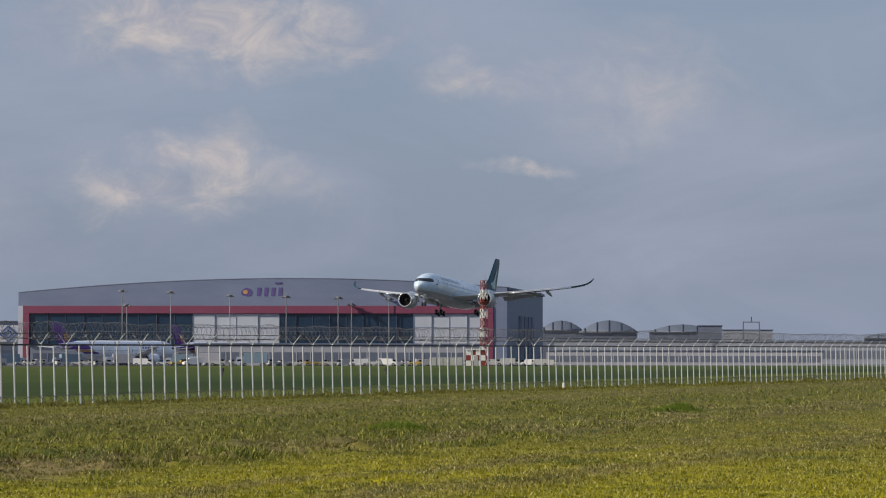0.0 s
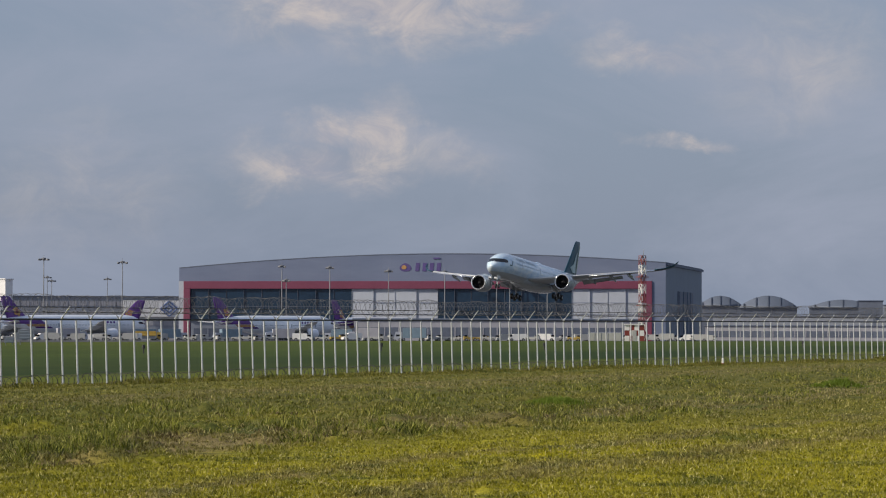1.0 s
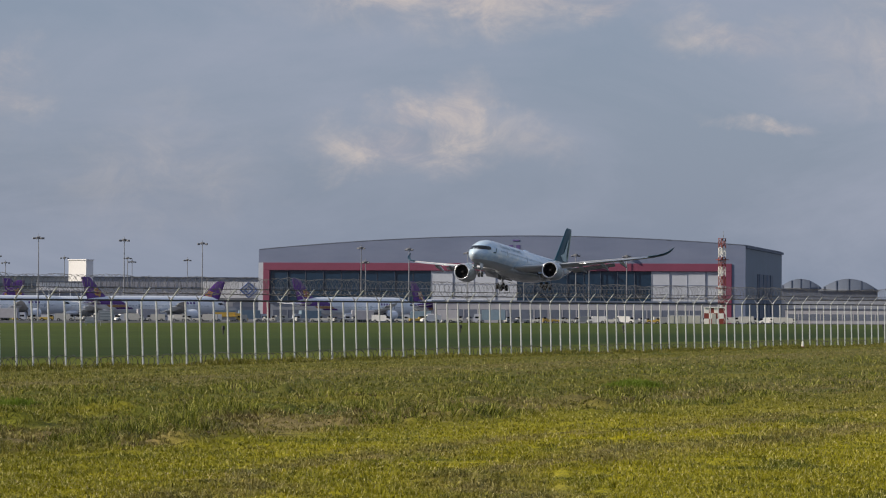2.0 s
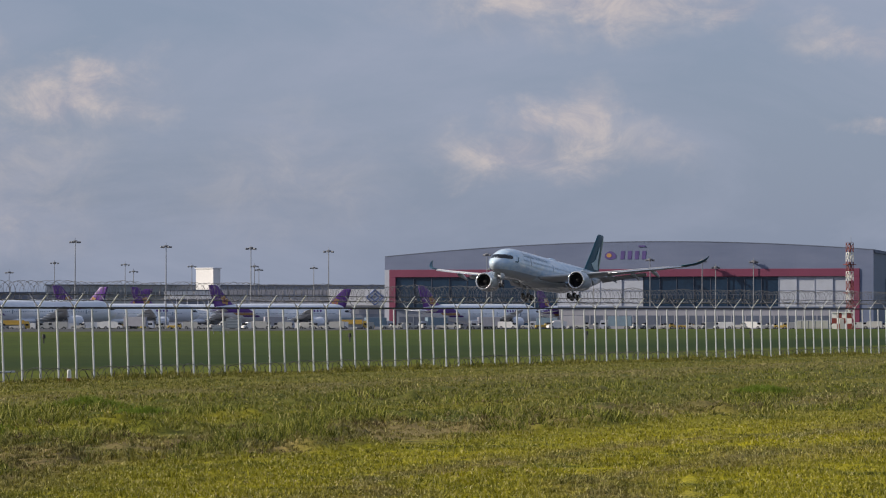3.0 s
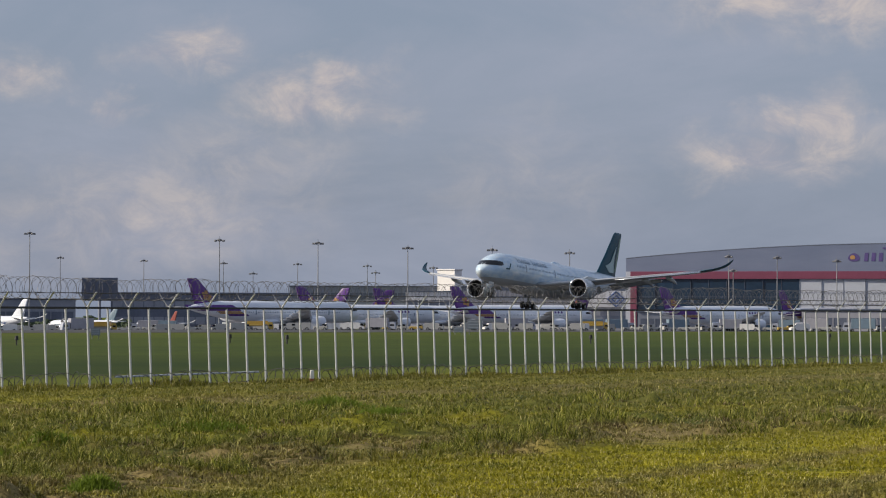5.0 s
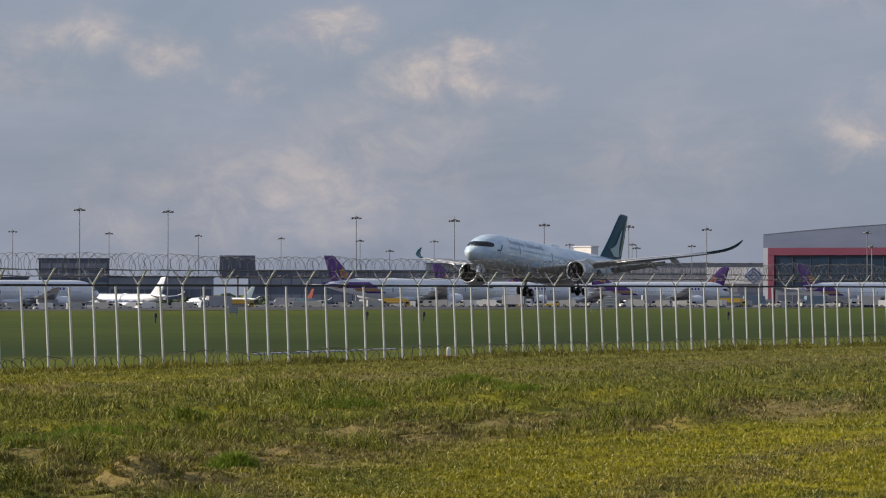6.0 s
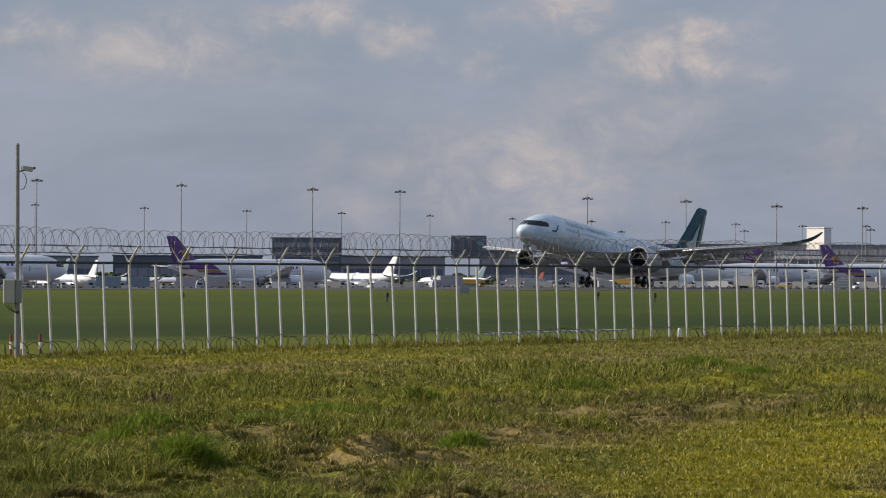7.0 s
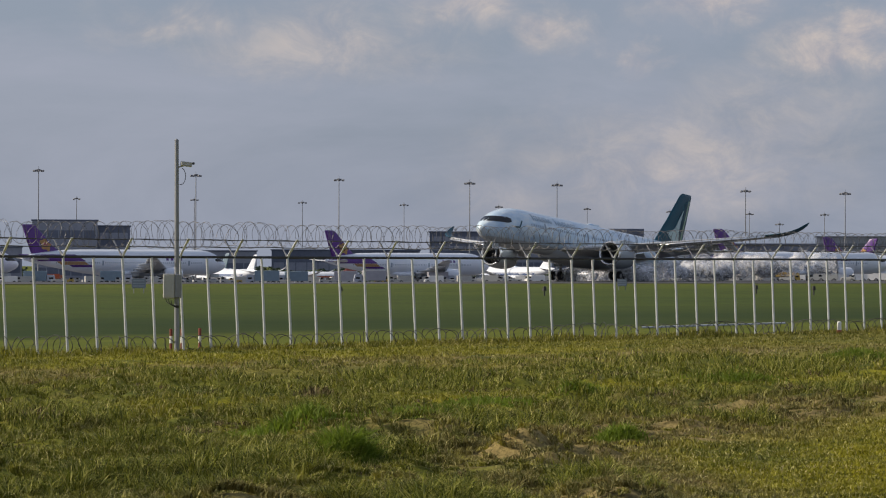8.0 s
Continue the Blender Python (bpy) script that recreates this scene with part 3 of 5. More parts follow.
def airliner(m, label, livery, flying=False, windows=True):
    """A twin-engined wide-body; x forward, y to port, origin on the ground between the main wheels."""
    HULL[0] = DEEP_FUS if livery == "purple" else FUS
    root = thing("airliner", m, label, "airliner", "" if flying else "parked airliners")
    hull = "white" if flying else "white_parked"
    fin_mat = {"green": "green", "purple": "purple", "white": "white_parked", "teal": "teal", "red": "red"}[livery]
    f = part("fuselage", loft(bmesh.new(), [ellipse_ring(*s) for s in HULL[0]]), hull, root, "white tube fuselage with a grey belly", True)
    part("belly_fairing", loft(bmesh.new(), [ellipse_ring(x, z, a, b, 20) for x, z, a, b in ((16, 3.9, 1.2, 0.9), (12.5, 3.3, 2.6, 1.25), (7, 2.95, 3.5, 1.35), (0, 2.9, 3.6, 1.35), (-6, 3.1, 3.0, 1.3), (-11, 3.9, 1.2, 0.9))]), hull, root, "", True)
    bm = bmesh.new()
    for side in (1, -1):
        g = []
        lift = 0.8 if livery == "purple" else 0.0
        for z in (5.84, 6.06, 6.29, 6.54, 6.74):
            z += lift
            xf = float(np.interp(-z, [-(s[1] + s[3]) for s in HULL[0][6::-1]], [s[0] for s in HULL[0][6::-1]])) - 0.02
            tail = 28.5 + (0.7 if z - lift in (5.84, 6.74) else 0.0)
            g.append([bm.verts.new(skin(tail + (xf - tail) * (1 - (1 - i / 10) ** 1.7), z, side, 0.03) if i < 10 else Vector((xf + 0.05, 0, z))) for i in range(11)])
        for a, b in zip(g, g[1:]):
            for i in range(10):
                bm.faces.new((a[i], a[i + 1], b[i + 1], b[i]))
    part("cockpit_window", bm, "black", f, "black wrap-round cockpit windows", True)
    if windows:
        for side in (1, -1):
            bm = bmesh.new()
            for i in range(72):
                x = 23.5 - i * 0.66
                if i in (6, 7, 26, 27, 49, 50):
                    skin_patch(bm, x, x - 0.5, 5.4, 6.8, side, 1, 2, off=0.018) if i in (6, 26, 49) else None
                else:
                    skin_patch(bm, x, x - 0.27, 6.02, 6.36, side, 1, 1)
            tagged(part("window_row", bm, "pane", f, "row of small dark cabin windows"), kind="stuff")
    for side in (1, -1):
        w = part("wing", loft(bmesh.new(), [foil(*s, side) for s in WING]), "wing", root, "swept grey wing", True)
        if flying or livery != "purple":
            part("winglet", loft(bmesh.new(), [foil(*s[:5], side, tilt=s[5]) for s in TIP]), "green" if livery == "green" else "wing", w, "curved upswept wing tip", True)
        else:
            part("winglet", loft(bmesh.new(), [foil(*s, side) for s in (WING[-1], (30.5, -5.6, 1.6, 7.7, 0.2), (31.4, -6.6, 0.5, 7.85, 0.08))]), "wing", w, "raked wing tip", True)
        for y in (7.6, 13.8, 18.4, 22.4):
            te, z = wing_te(y)
            bm = loft(bmesh.new(), [[(te + x, side * y + a * math.sin(q), z - 0.5 + dz + b * math.cos(q)) for q in [2 * math.pi * k / 8 for k in range(8)]] for x, a, b, dz in ((3.6, 0.05, 0.05, 0.1), (2.2, 0.3, 0.42, 0), (0.2, 0.34, 0.5, -0.15), (-1.6, 0.2, 0.28, -0.55 if flying else -0.2), (-2.6, 0.03, 0.04, -0.85 if flying else -0.2))])
            part("flap_fairing", bm, "wing", w, "", True)
        if flying:
            for y0, y1 in ((3.6, 9.6), (11.4, 20.5)):
                rings = []
                for y in (y0, (y0 + y1) / 2, y1):
                    te, z = wing_te(y)
                    c = 0.2 * float(np.interp(y, [s[0] for s in WING], [s[2] for s in WING]))
                    rings.append([(te + 0.5 - a * c * 0.85, side * y, z - 0.28 - a * c * 0.55 + b * 0.22) for a, b in FOIL])
                part("flap", loft(bmesh.new(), rings), "wing", w, "lowered landing flap", True)
            rings = [[(le + 0.35 - a * ch * 0.09, side * y, z - 0.32 + a * 0.3 + b * 0.2) for a, b in FOIL] for y, le, ch, z, t in (WING[3], WING[4], WING[5], WING[6])]
            part("slat", loft(bmesh.new(), rings), "bright", w, "lowered bright leading-edge slat", True)
        part("tailplane", loft(bmesh.new(), [foil(y, le, ch, z, t, side) for y, le, ch, z, t in ((0.6, -24.6, 6.4, 7.1, 0.7), (5, -27.9, 4.4, 7.45, 0.45), (9.3, -31.0, 2.4, 7.85, 0.22))]), "wing", root, "", True)
        e = engine(root, side, hull)
        ext = 0.2 if flying else 0.0
        g = part("main_gear", tube(bmesh.new(), (0, side * 5.3, 0.75 - ext), (0.2, side * 5.0, 4.3), 0.2, 0.26, 10), "strut", root, "main landing gear leg with four wheels")
        bm = tube(bmesh.new(), (-1.1, side * 5.3, 0.72 - ext * 1.66), (1.1, side * 5.3, 0.72 - ext * 0.34), 0.16)
        tube(bm, (0.1, side * 5.25, 1.9), (0.1, side * 3.2, 3.6), 0.12)
        part("bogie_beam", bm, "strut", g)
        for x in (1.05, -1.05):
            for dy in (0.68, -0.68):
                wheel(g, x, side * (5.3 + dy), 0.7 - ext + 0.12 * x * (ext > 0), 0.7, 0.5)
        part("gear_door", box(-0.9, 1.1, side * 5.95 - 0.04, side * 5.95 + 0.04, 2.2, 3.9, 0.02), "white", g)
    fin = part("fin", loft(bmesh.new(), [foil(0, le, ch, z, t, upright=True) for z, le, ch, t in ((7.4, -18.6, 12.6, 0.8), (8.6, -21.0, 9.6, 0.85), (12.6, -25.2, 6.9, 0.6), (16.9, -29.3, 4.2, 0.35), (17.35, -30.2, 3.2, 0.12))]), fin_mat, root, "tall swept tail fin", True)

    def fin_mark(name, mat, pts, label):
        bm = bmesh.new()
        for s in (1, -1):
            slab(bm, [(x, 0, z) for x, z in pts], (0, s * 0.36, 0), (0, s * 0.455, 0))
        part(name, bm, mat, fin, label)
    if livery == "green":
        fin_mark("tail_mark", "pale", [(-26.4, 9.0), (-28.8, 9.0), (-28.7, 10.6), (-29.3, 12.4), (-30.2, 14.4), (-28.4, 12.4), (-27.4, 11.2), (-26.1, 10.6), (-24.6, 10.2)], "pale brush-stroke wing shape")
        fin_mark("tail_stripe", "lime", [(-29.3, 9.4), (-29.7, 9.4), (-31.2, 13.5), (-32.2, 16.2), (-31.9, 16.2), (-30.9, 13.4)], "light green stripe")
        bm = bmesh.new()
        for s in (1, -1):
            skin_patch(bm, 27.0, 26.65, 5.3, 6.5, s, 1, 4, lean=-0.7)
            skin_patch(bm, 28.0, 26.9, 5.3, 5.55, s, 2, 1, lean=-0.6)
        tagged(part("nose_mark", bm, "green", f, "dark green brush marks on both cheeks"), kind="stuff")
        for s in (1, -1):
            bm = bmesh.new()
            x = 22.6
            for k in range(14):
                if k == 6:
                    x -= 0.9
                    continue
                big = k in (0, 7)
                wd = 1.15 if big else 0.78
                skin_patch(bm, x, x - wd * 0.26, 6.95, 7.95 if big else 7.7, s, 1, 2)
                skin_patch(bm, x - wd * 0.62, x - wd * 0.82, 6.95, 7.4 if k % 3 else 7.7, s, 1, 1)
                x -= wd + 0.16
            tagged(part("title_lettering", bm, "title", f, "row of grey-green title bars"), kind="stuff")
    elif livery == "purple":
        fin_mark("tail_mark", "gold", [(-26.3 + 1.5 * math.cos(a) * (1 + 0.18 * math.cos(5 * a)) - 0.65 * math.sin(a), 11.4 + 1.7 * math.sin(a) * (1 + 0.18 * math.cos(5 * a))) for a in [2 * math.pi * k / 30 for k in range(30)]], "gold floral tail emblem")
        fin_mark("tail_mark_heart", "pink", [(-26.3 + 0.7 * math.cos(a), 11.4 + 1.75 * (0.55 + 0.45 * math.sin(a)) - 1.0) for a in [2 * math.pi * k / 16 for k in range(16)]], "magenta heart of the emblem")
        for s in (1, -1):
            skin_x = [(-31.5, -14.5, 6.6, 8.6, "purple"), (-22.0, -13.5, 5.6, 6.55, "gold"), (-18.5, -11.5, 4.9, 5.55, "purple")]
            for x0, x1, z0, z1, mt in skin_x:
                bm = skin_patch(bmesh.new(), x0, x1, z0, z1, s, 10, 3, lean=-1.6)
                part("tail_stripe", bm, mt, f)
            bm = bmesh.new()
            for k in range(4):
                skin_patch(bm, 17 - 1.5 * k, 16.2 - 1.5 * k, 6.9, 7.7, s, 1, 2)
            tagged(part("title_lettering", bm, "purple", f, "purple title bars"), kind="stuff")
    else:
        for s in (1, -1):
            bm = skin_patch(bmesh.new(), 27, -20, 4.3 if livery == "red" else 3.5, 5.5, s, 14, 2)
            part("cheat_line", bm, {"white": "navy", "teal": "teal", "red": "orange"}[livery], f, "coloured line along the hull")
    g = part("nose_gear", tube(bmesh.new(), (28.6, 0, 0.55), (28.3, 0, 3.0), 0.14, 0.18, 10), "strut", root, "nose landing gear leg with two wheels")
    for s in (1, -1):
        wheel(g, 28.6, s * 0.35, 0.52, 0.52, 0.34)
        part("gear_door", box(28.9, 30.9, s * 0.75 - 0.03, s * 0.75 + 0.03, 1.9, 2.9, 0.02), "white", g)
    part("gear_lamp", tube(bmesh.new(), (28.75, 0, 2.0), (28.95, 0, 2.0), 0.14, n=10), "bright", g)
    bm = bmesh.new()
    bmesh.ops.create_uvsphere(bm, u_segments=8, v_segments=6, radius=0.22, matrix=Matrix.Translation((-2, 0, 8.66)))
    part("beacon", bm, "red", f)
    bm = loft(bmesh.new(), [[(x, a * math.sin(q), 8.6 + dz + 0.35 * math.cos(q)) for q in [2 * math.pi * k / 8 for k in range(8)]] for x, a, dz in ((1.5, 0.05, -0.2), (0.4, 0.5, 0), (-1.6, 0.5, 0), (-2.8, 0.05, -0.2))])
    part("antenna_dome", bm, "white", f, "", True)
    return root


def heading(az):
    """Rotation about z that turns the x axis to a compass bearing."""
    return 90 - az


def jet_pose(x, y, z, az, pitch, roll):
    return Matrix.Translation((x, y, z)) @ Euler((0, 0, radians(heading(az)))).to_matrix().to_4x4() @ Euler((0, radians(-pitch), 0)).to_matrix().to_4x4() @ Euler((radians(roll), 0, 0)).to_matrix().to_4x4()


# seconds, place of the wheels, heading, pitch, roll
FLIGHT = [(0, 175.84, 700.37, 10.96, 212.12, 3.7, 0.26), (1, 147.33, 667.93, 8.35, 211.04, 4.6, 0.2), (1.5, 133.31, 651.57, 7.1, 210.78, 4.9, 0.5), (2, 118.68, 635.36, 6.23, 210.17, 4.83, 1.1), (3.5, 77.18, 588.22, 4.6, 209, 4.5, 0.2),
          (4, 62.84, 570.45, 4.23, 208.68, 3.8, 0.38), (5.5, 21.84, 524.99, 2.6, 206.64, 3.7, 0.2), (6.5, -5.72, 492.3, 0.75, 205.72, 5.41, 1.4), (7, -20.24, 475.48, 0.0, 205.2, 6.8, 0.65), (7.5, -33.55, 459.13, -0.36, 204.37, 6.6, 0.0), (8, -47.79, 442.23, -0.33, 203.18, 5.59, 0.3)]
landing_jet = airliner(jet_pose(*FLIGHT[0][1:]), "white wide-body airliner with dark green tail landing, wheels down", "green", True)
landing_jet.name = "landing_airliner"


# ---- hangar ----
HL, HR = Vector((*pol(5.21, 1100), 0)), Vector((*pol(15.05, 1063), 0))
HBASE, HDEEP = -4.8, 138.0
HX = (HR - HL).normalized()
HW = (HR - HL).length
HY = Vector((-HX.y, HX.x, 0))


def hx(az):
    """Distance along the hangar's front at a bearing from the camera."""
    d = Vector((*pol(az, 1.0), 0))
    return (HL.x * d.y - HL.y * d.x) / (HX.y * d.x - HX.x * d.y)


def hz(az, el):
    p = HL + HX * hx(az)
    return EYE + p.length * math.tan(radians(el)) - HBASE


def hangar():
    m = Matrix.Translation((HL.x, HL.y, HBASE)) @ Matrix((HX, HY, Vector((0, 0, 1)))).transposed().to_4x4()
    root = thing("hangar", m, "huge grey maintenance hangar with magenta door frame and arched roof", "hangar")
    arc = [(5.21, 1.06), (6.52, 1.18), (8.22, 1.301), (9.59, 1.347), (10.96, 1.368), (12.33, 1.35), (13.25, 1.306), (14.93, 1.206)]
    top = [(hx(a), hz(a, e)) for a, e in arc]
    xs, zs = [t[0] for t in top], [t[1] for t in top]
    fine = np.linspace(0, HW, 25)
    coef = np.polyfit(xs, zs, 4)
    roof_z = [float(np.polyval(coef, x)) for x in fine]
    sill, lint = hz(8, 0.66), hz(8, 0.815)
    pts = [(float(x), 0, z) for x, z in zip(fine, roof_z)]
    part("front_wall", slab(bmesh.new(), [(0, 0, lint)] + pts + [(HW, 0, lint)], (0, 0, 0), (0, 1.0, 0)), "clad", root, "grey-blue ribbed metal cladding")
    # arched roof, 1.2 m thick, with a small overhang
    bm = bmesh.new()
    rings = []
    for y in (0.05, HDEEP):
        rings.append([(float(x), y, z + 0.1) for x, z in zip(fine, roof_z)] + [(float(x), y, z + 0.4) for x, z in zip(fine[::-1], roof_z[::-1])])
    part("roof", loft(bm, rings), "roof", root, "pale arched metal roof")
    part("end_pier", box(0, 1.9, -0.4, 1.2, 0, lint), "panel", root, "pale grey end pier")
    part("end_pier", box(hx(14.78) + 0.01, HW, -0.4, 1.2, 0, lint), "clad", root, "grey end pier")
    part("side_wall", slab(bmesh.new(), [(0, 1.01, 0), (0, HDEEP, 0), (0, HDEEP, roof_z[0]), (0, 1.01, roof_z[0])], (0, 0, 0), (0.6, 0, 0)), "shade_clad", root)
    sw = part("side_wall", slab(bmesh.new(), [(HW, 1.21, 0), (HW, HDEEP, 0), (HW, HDEEP, roof_z[-1]), (HW, 1.21, roof_z[-1])], (-0.6, 0, 0), (0, 0, 0)), "shade_clad", root, "blue-grey side wall with shade in its colour")
    part("loading_door", box(HW, HW + 0.35, 42, 98, 0, roof_z[-1] * 0.66), "building_dark", sw, "dark recessed loading door")
    for k in range(4):
        part("door_rib", box(HW + 0.35, HW + 0.6, 46 + k * 14, 47.5 + k * 14, 0, roof_z[-1] * 0.66), "shade_clad", sw)
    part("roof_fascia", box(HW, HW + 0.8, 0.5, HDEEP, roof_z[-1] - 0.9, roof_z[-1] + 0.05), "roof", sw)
    part("back_wall", box(0.6, HW - 0.6, HDEEP - 0.6, HDEEP, 0, roof_z[0]), "interior", root)
    part("hangar_floor", box(0.6, HW - 0.6, 1.2, HDEEP - 0.6, 0, 0.06), "concrete", root)
    xa, xb = hx(5.31), hx(14.78)
    part("door_lintel", box(xa, xb, -0.9, 0.9, sill, lint, 0.1), "magenta_trim", root, "magenta painted lintel band")
    part("door_jamb", box(xa, hx(5.44), -0.9, 0.9, 0, sill, 0.1), "magenta_trim", root, "magenta painted jamb")
    part("door_jamb", box(hx(14.60), xb, -0.9, 0.9, 0, sill, 0.1), "magenta_trim", root, "magenta painted jamb")
    for a0, a1, n, dark in ((5.44, 8.70, 9, True), (8.70, 10.44, 4, False), (10.44, 13.16, 8, True), (13.16, 14.60, 4, False)):
        x0, x1 = hx(a0), hx(a1)
        w = (x1 - x0) / n
        for k in range(n):
            d = part("door_leaf", box(x0 + k * w + 0.06, x0 + (k + 1) * w - 0.06, 0.1 + 0.25 * (k % 2), 0.3 + 0.25 * (k % 2), 0.1, sill - 0.05), "glaze" if dark else "panel", root, "dark glazed sliding door" if dark else "pale sheet-metal sliding door")
            part("mullion", box(x0 + k * w - 0.05, x0 + k * w + 0.05, -0.1, 0.35, 0.1, sill - 0.06), "building_dark" if dark else "panel", d)
            for zz in ((0.33, 0.66) if dark else (0.3, 0.52, 0.74)):
                part("transom", box(x0 + k * w + 0.12, x0 + (k + 1) * w - 0.12, -0.02, 0.09, sill * zz - 0.08, sill * zz + 0.08), "building_dark" if dark else "clad", d)
    # painted sign: an emblem and four plain bars
    ex, ez = hx(9.78), hz(9.78, 1.10)
    sg = part("wall_sign", slab(bmesh.new(), [(ex + 2.2 * math.cos(a) * (1 - 0.25 * math.sin(a)), 0, ez + 1.6 * math.sin(a)) for a in [2 * math.pi * k / 20 for k in range(20)]], (0, -0.12, 0), (0, -0.02, 0)), "sign_purple", root, "purple and gold painted emblem with plain title bars")
    part("emblem_heart", slab(bmesh.new(), [(ex - 0.5 + 1.0 * math.cos(a), 0, ez + 0.8 * math.sin(a)) for a in [2 * math.pi * k / 14 for k in range(14)]], (0, -0.2, 0), (0, -0.125, 0)), "gold", sg)
    for k in range(4):
        x0 = hx(9.98) + k * 2.75
        part("sign_bar", slab(bmesh.new(), [(x0, 0, ez - 1.5), (x0 + 1.5, 0, ez - 1.5), (x0 + 1.8, 0, ez + 1.7), (x0 + 0.3, 0, ez + 1.7)], (0, -0.12, 0), (0, -0.02, 0)), "sign_purple", sg)
    part("sign_bar", box(hx(10.35), hx(10.48), -0.3, -0.02, ez + 3.2, ez + 3.7), "sign_purple", sg)


hangar()


# ---- high masts ----
def mast(az, r, top, label, arms=6, wide=1.7):
    x, y = pol(az, r)
    h = top - gz(y, x)
    root = thing("high_mast_light", pose(x, y, gz(y, x), 0, 0, az * 7), label, "light mast", "apron light masts")
    part("pole", tube(bmesh.new(), (0, 0, 0), (0, 0, h - 0.5), 0.30, 0.15, 10), "pole", root, "tapered steel pole")
    bm = bmesh.new()
    n = 16
    loft(bm, [[(rr * math.cos(2 * math.pi * k / n), rr * math.sin(2 * math.pi * k / n), h + z) for k in range(n)] for rr, z in ((0.7, -0.9), (0.9, -0.5), (0.9, -0.2), (0.25, 0.0))])
    part("head_frame", bm, "lamp", root)
    for k in range(arms):
        a = 2 * math.pi * k / arms
        c, s = math.cos(a), math.sin(a)
        bm = tube(bmesh.new(), (0.6 * c, 0.6 * s, h - 0.5), (wide * c, wide * s, h - 0.55), 0.09, n=6)
        arm = part("arm", bm, "lamp", root)
        part("floodlight", add_box(bmesh.new(), -0.5, 0.5, -0.32, 0.32, -0.28, 0.28, 0.08, Matrix.Translation((wide * c, wide * s, h - 0.75)) @ Euler((0.5, 0, a)).to_matrix().to_4x4()), "lamp", arm)
    part("finial", tube(bmesh.new(), (0, 0, h - 0.1), (0, 0, h + 1.0), 0.1, 0.05, 6), "pole", root)


TALL = [(-17.28, 36.6), (-14.13, 35.1), (-11.24, 33.7), (-8.59, 32.6), (-6.82, 32.0), (-3.02, 29.8), (-1.03, 28.9), (0.79, 27.2), (2.5, 26.6), (4.07, 25.5)]
for a, z in TALL:
    mast(a, 1075, z, "tall grey apron floodlight mast with ring of lamps")
for a, z in ((7.28, 23.5), (8.25, 23.1), (9.44, 21.9), (10.58, 21.6), (11.63, 21.2), (12.66, 20.9), (7.37, 18.3), (11.9, 18.8), (15.0, 20.5)):
    mast(a, 1067, EYE + (z - EYE) * 1.03, "slim grey floodlight mast before the hangar", 4, 1.2)
for a, z in ((-16.52, 33.9), (-14.16, 33.7), (-11.98, 32.5), (-9.92, 31.5), (-8.0, 30.7), (-6.21, 29.7), (-4.54, 28.4), (-2.94, 27.3), (-1.44, 27.0), (-2.34, 22.1), (-0.03, 26.2), (0.14, 22.7), (1.31, 25.4), (2.57, 25.5), (2.66, 23.7), (3.77, 24.7)):
    mast(a, 1450, z, "far floodlight mast behind the apron", 4, 1.8)


# ---- parked aircraft ----
def stand(az, r, head, scale):
    """Place and size of a jet on the low apron, its tail held at the bearing of the stand."""
    x, y = pol(az, r)
    size = scale + 0.005 + 0.00018 * (r - 942) + (gz(y) - gz(y, x)) / 17.35
    d = 27 * (size - scale)
    return x + d * math.sin(radians(head)), y + d * math.cos(radians(head)), size


FIRST = stand(-1.93, 946, 57, 1.0)[2]


def parked(az, r, head, scale, src, turn=None):
    x, y, scale = stand(az, r, head, scale)
    if turn is not None:
        # swung about its fin
        x += 27 * scale * (math.sin(radians(turn)) - math.sin(radians(head)))
        y += 27 * scale * (math.cos(radians(turn)) - math.cos(radians(head)))
        head = turn
    src.scale = (scale / FIRST,) * 3
    return copy_thing(src, Matrix.Translation((x, y, gz(y, x) + 0.03)) @ Euler((0, 0, radians(heading(head)))).to_matrix().to_4x4())


def stand_jet(az, r, head, scale, livery, label):
    x, y, scale = stand(az, r, head, scale)
    j = airliner(Matrix.Translation((x, y, gz(y, x) + 0.03)) @ Euler((0, 0, radians(heading(head)))).to_matrix().to_4x4() @ Matrix.Scale(scale, 4), label, livery, windows=scale > 0.8)
    j.name = "parked_airliner"
    return j


first = stand_jet(-1.93, 946, 57, 1.0, "purple", "white parked wide-body airliner with purple tail and gold emblem")
for az, r, head, s, *swing in ((0.11, 1168, 90, 1.0, 62), (-1.65, 1250, -57, 1.0), (1.58, 1240, 92, 1.0, 64), (-0.89, 1350, -91, 1.0), (3.08, 1040, 60, 0.93), (3.12, 1350, -87, 1.0), (7.45, 955, 80, 0.86, 54), (9.72, 1028, 88, 0.865, 42),
                       (-15.68, 890, 48, 0.98), (-9.95, 940, 44, 0.94), (-20.05, 889, 56, 0.98)):
    parked(az, r, head, s, first, *swing)
first.scale = (1, 1, 1)
stand_jet(-7.59, 1073, -47, 0.62, "white", "small white parked airliner with navy line")
stand_jet(-13.35, 1018, -42, 0.48, "white", "small white parked airliner with navy line")
stand_jet(-5.68, 1000, -55, 0.42, "teal", "small parked jet with teal tail and line")
stand_jet(-13.94, 1183, -45, 0.55, "teal", "small parked jet with teal tail and line")
stand_jet(-11.58, 1000, -94, 0.38, "red", "small parked jet with red tail and orange line")
stand_jet(-4.24, 1000, -36, 0.36, "red", "small parked jet with red tail and orange line")


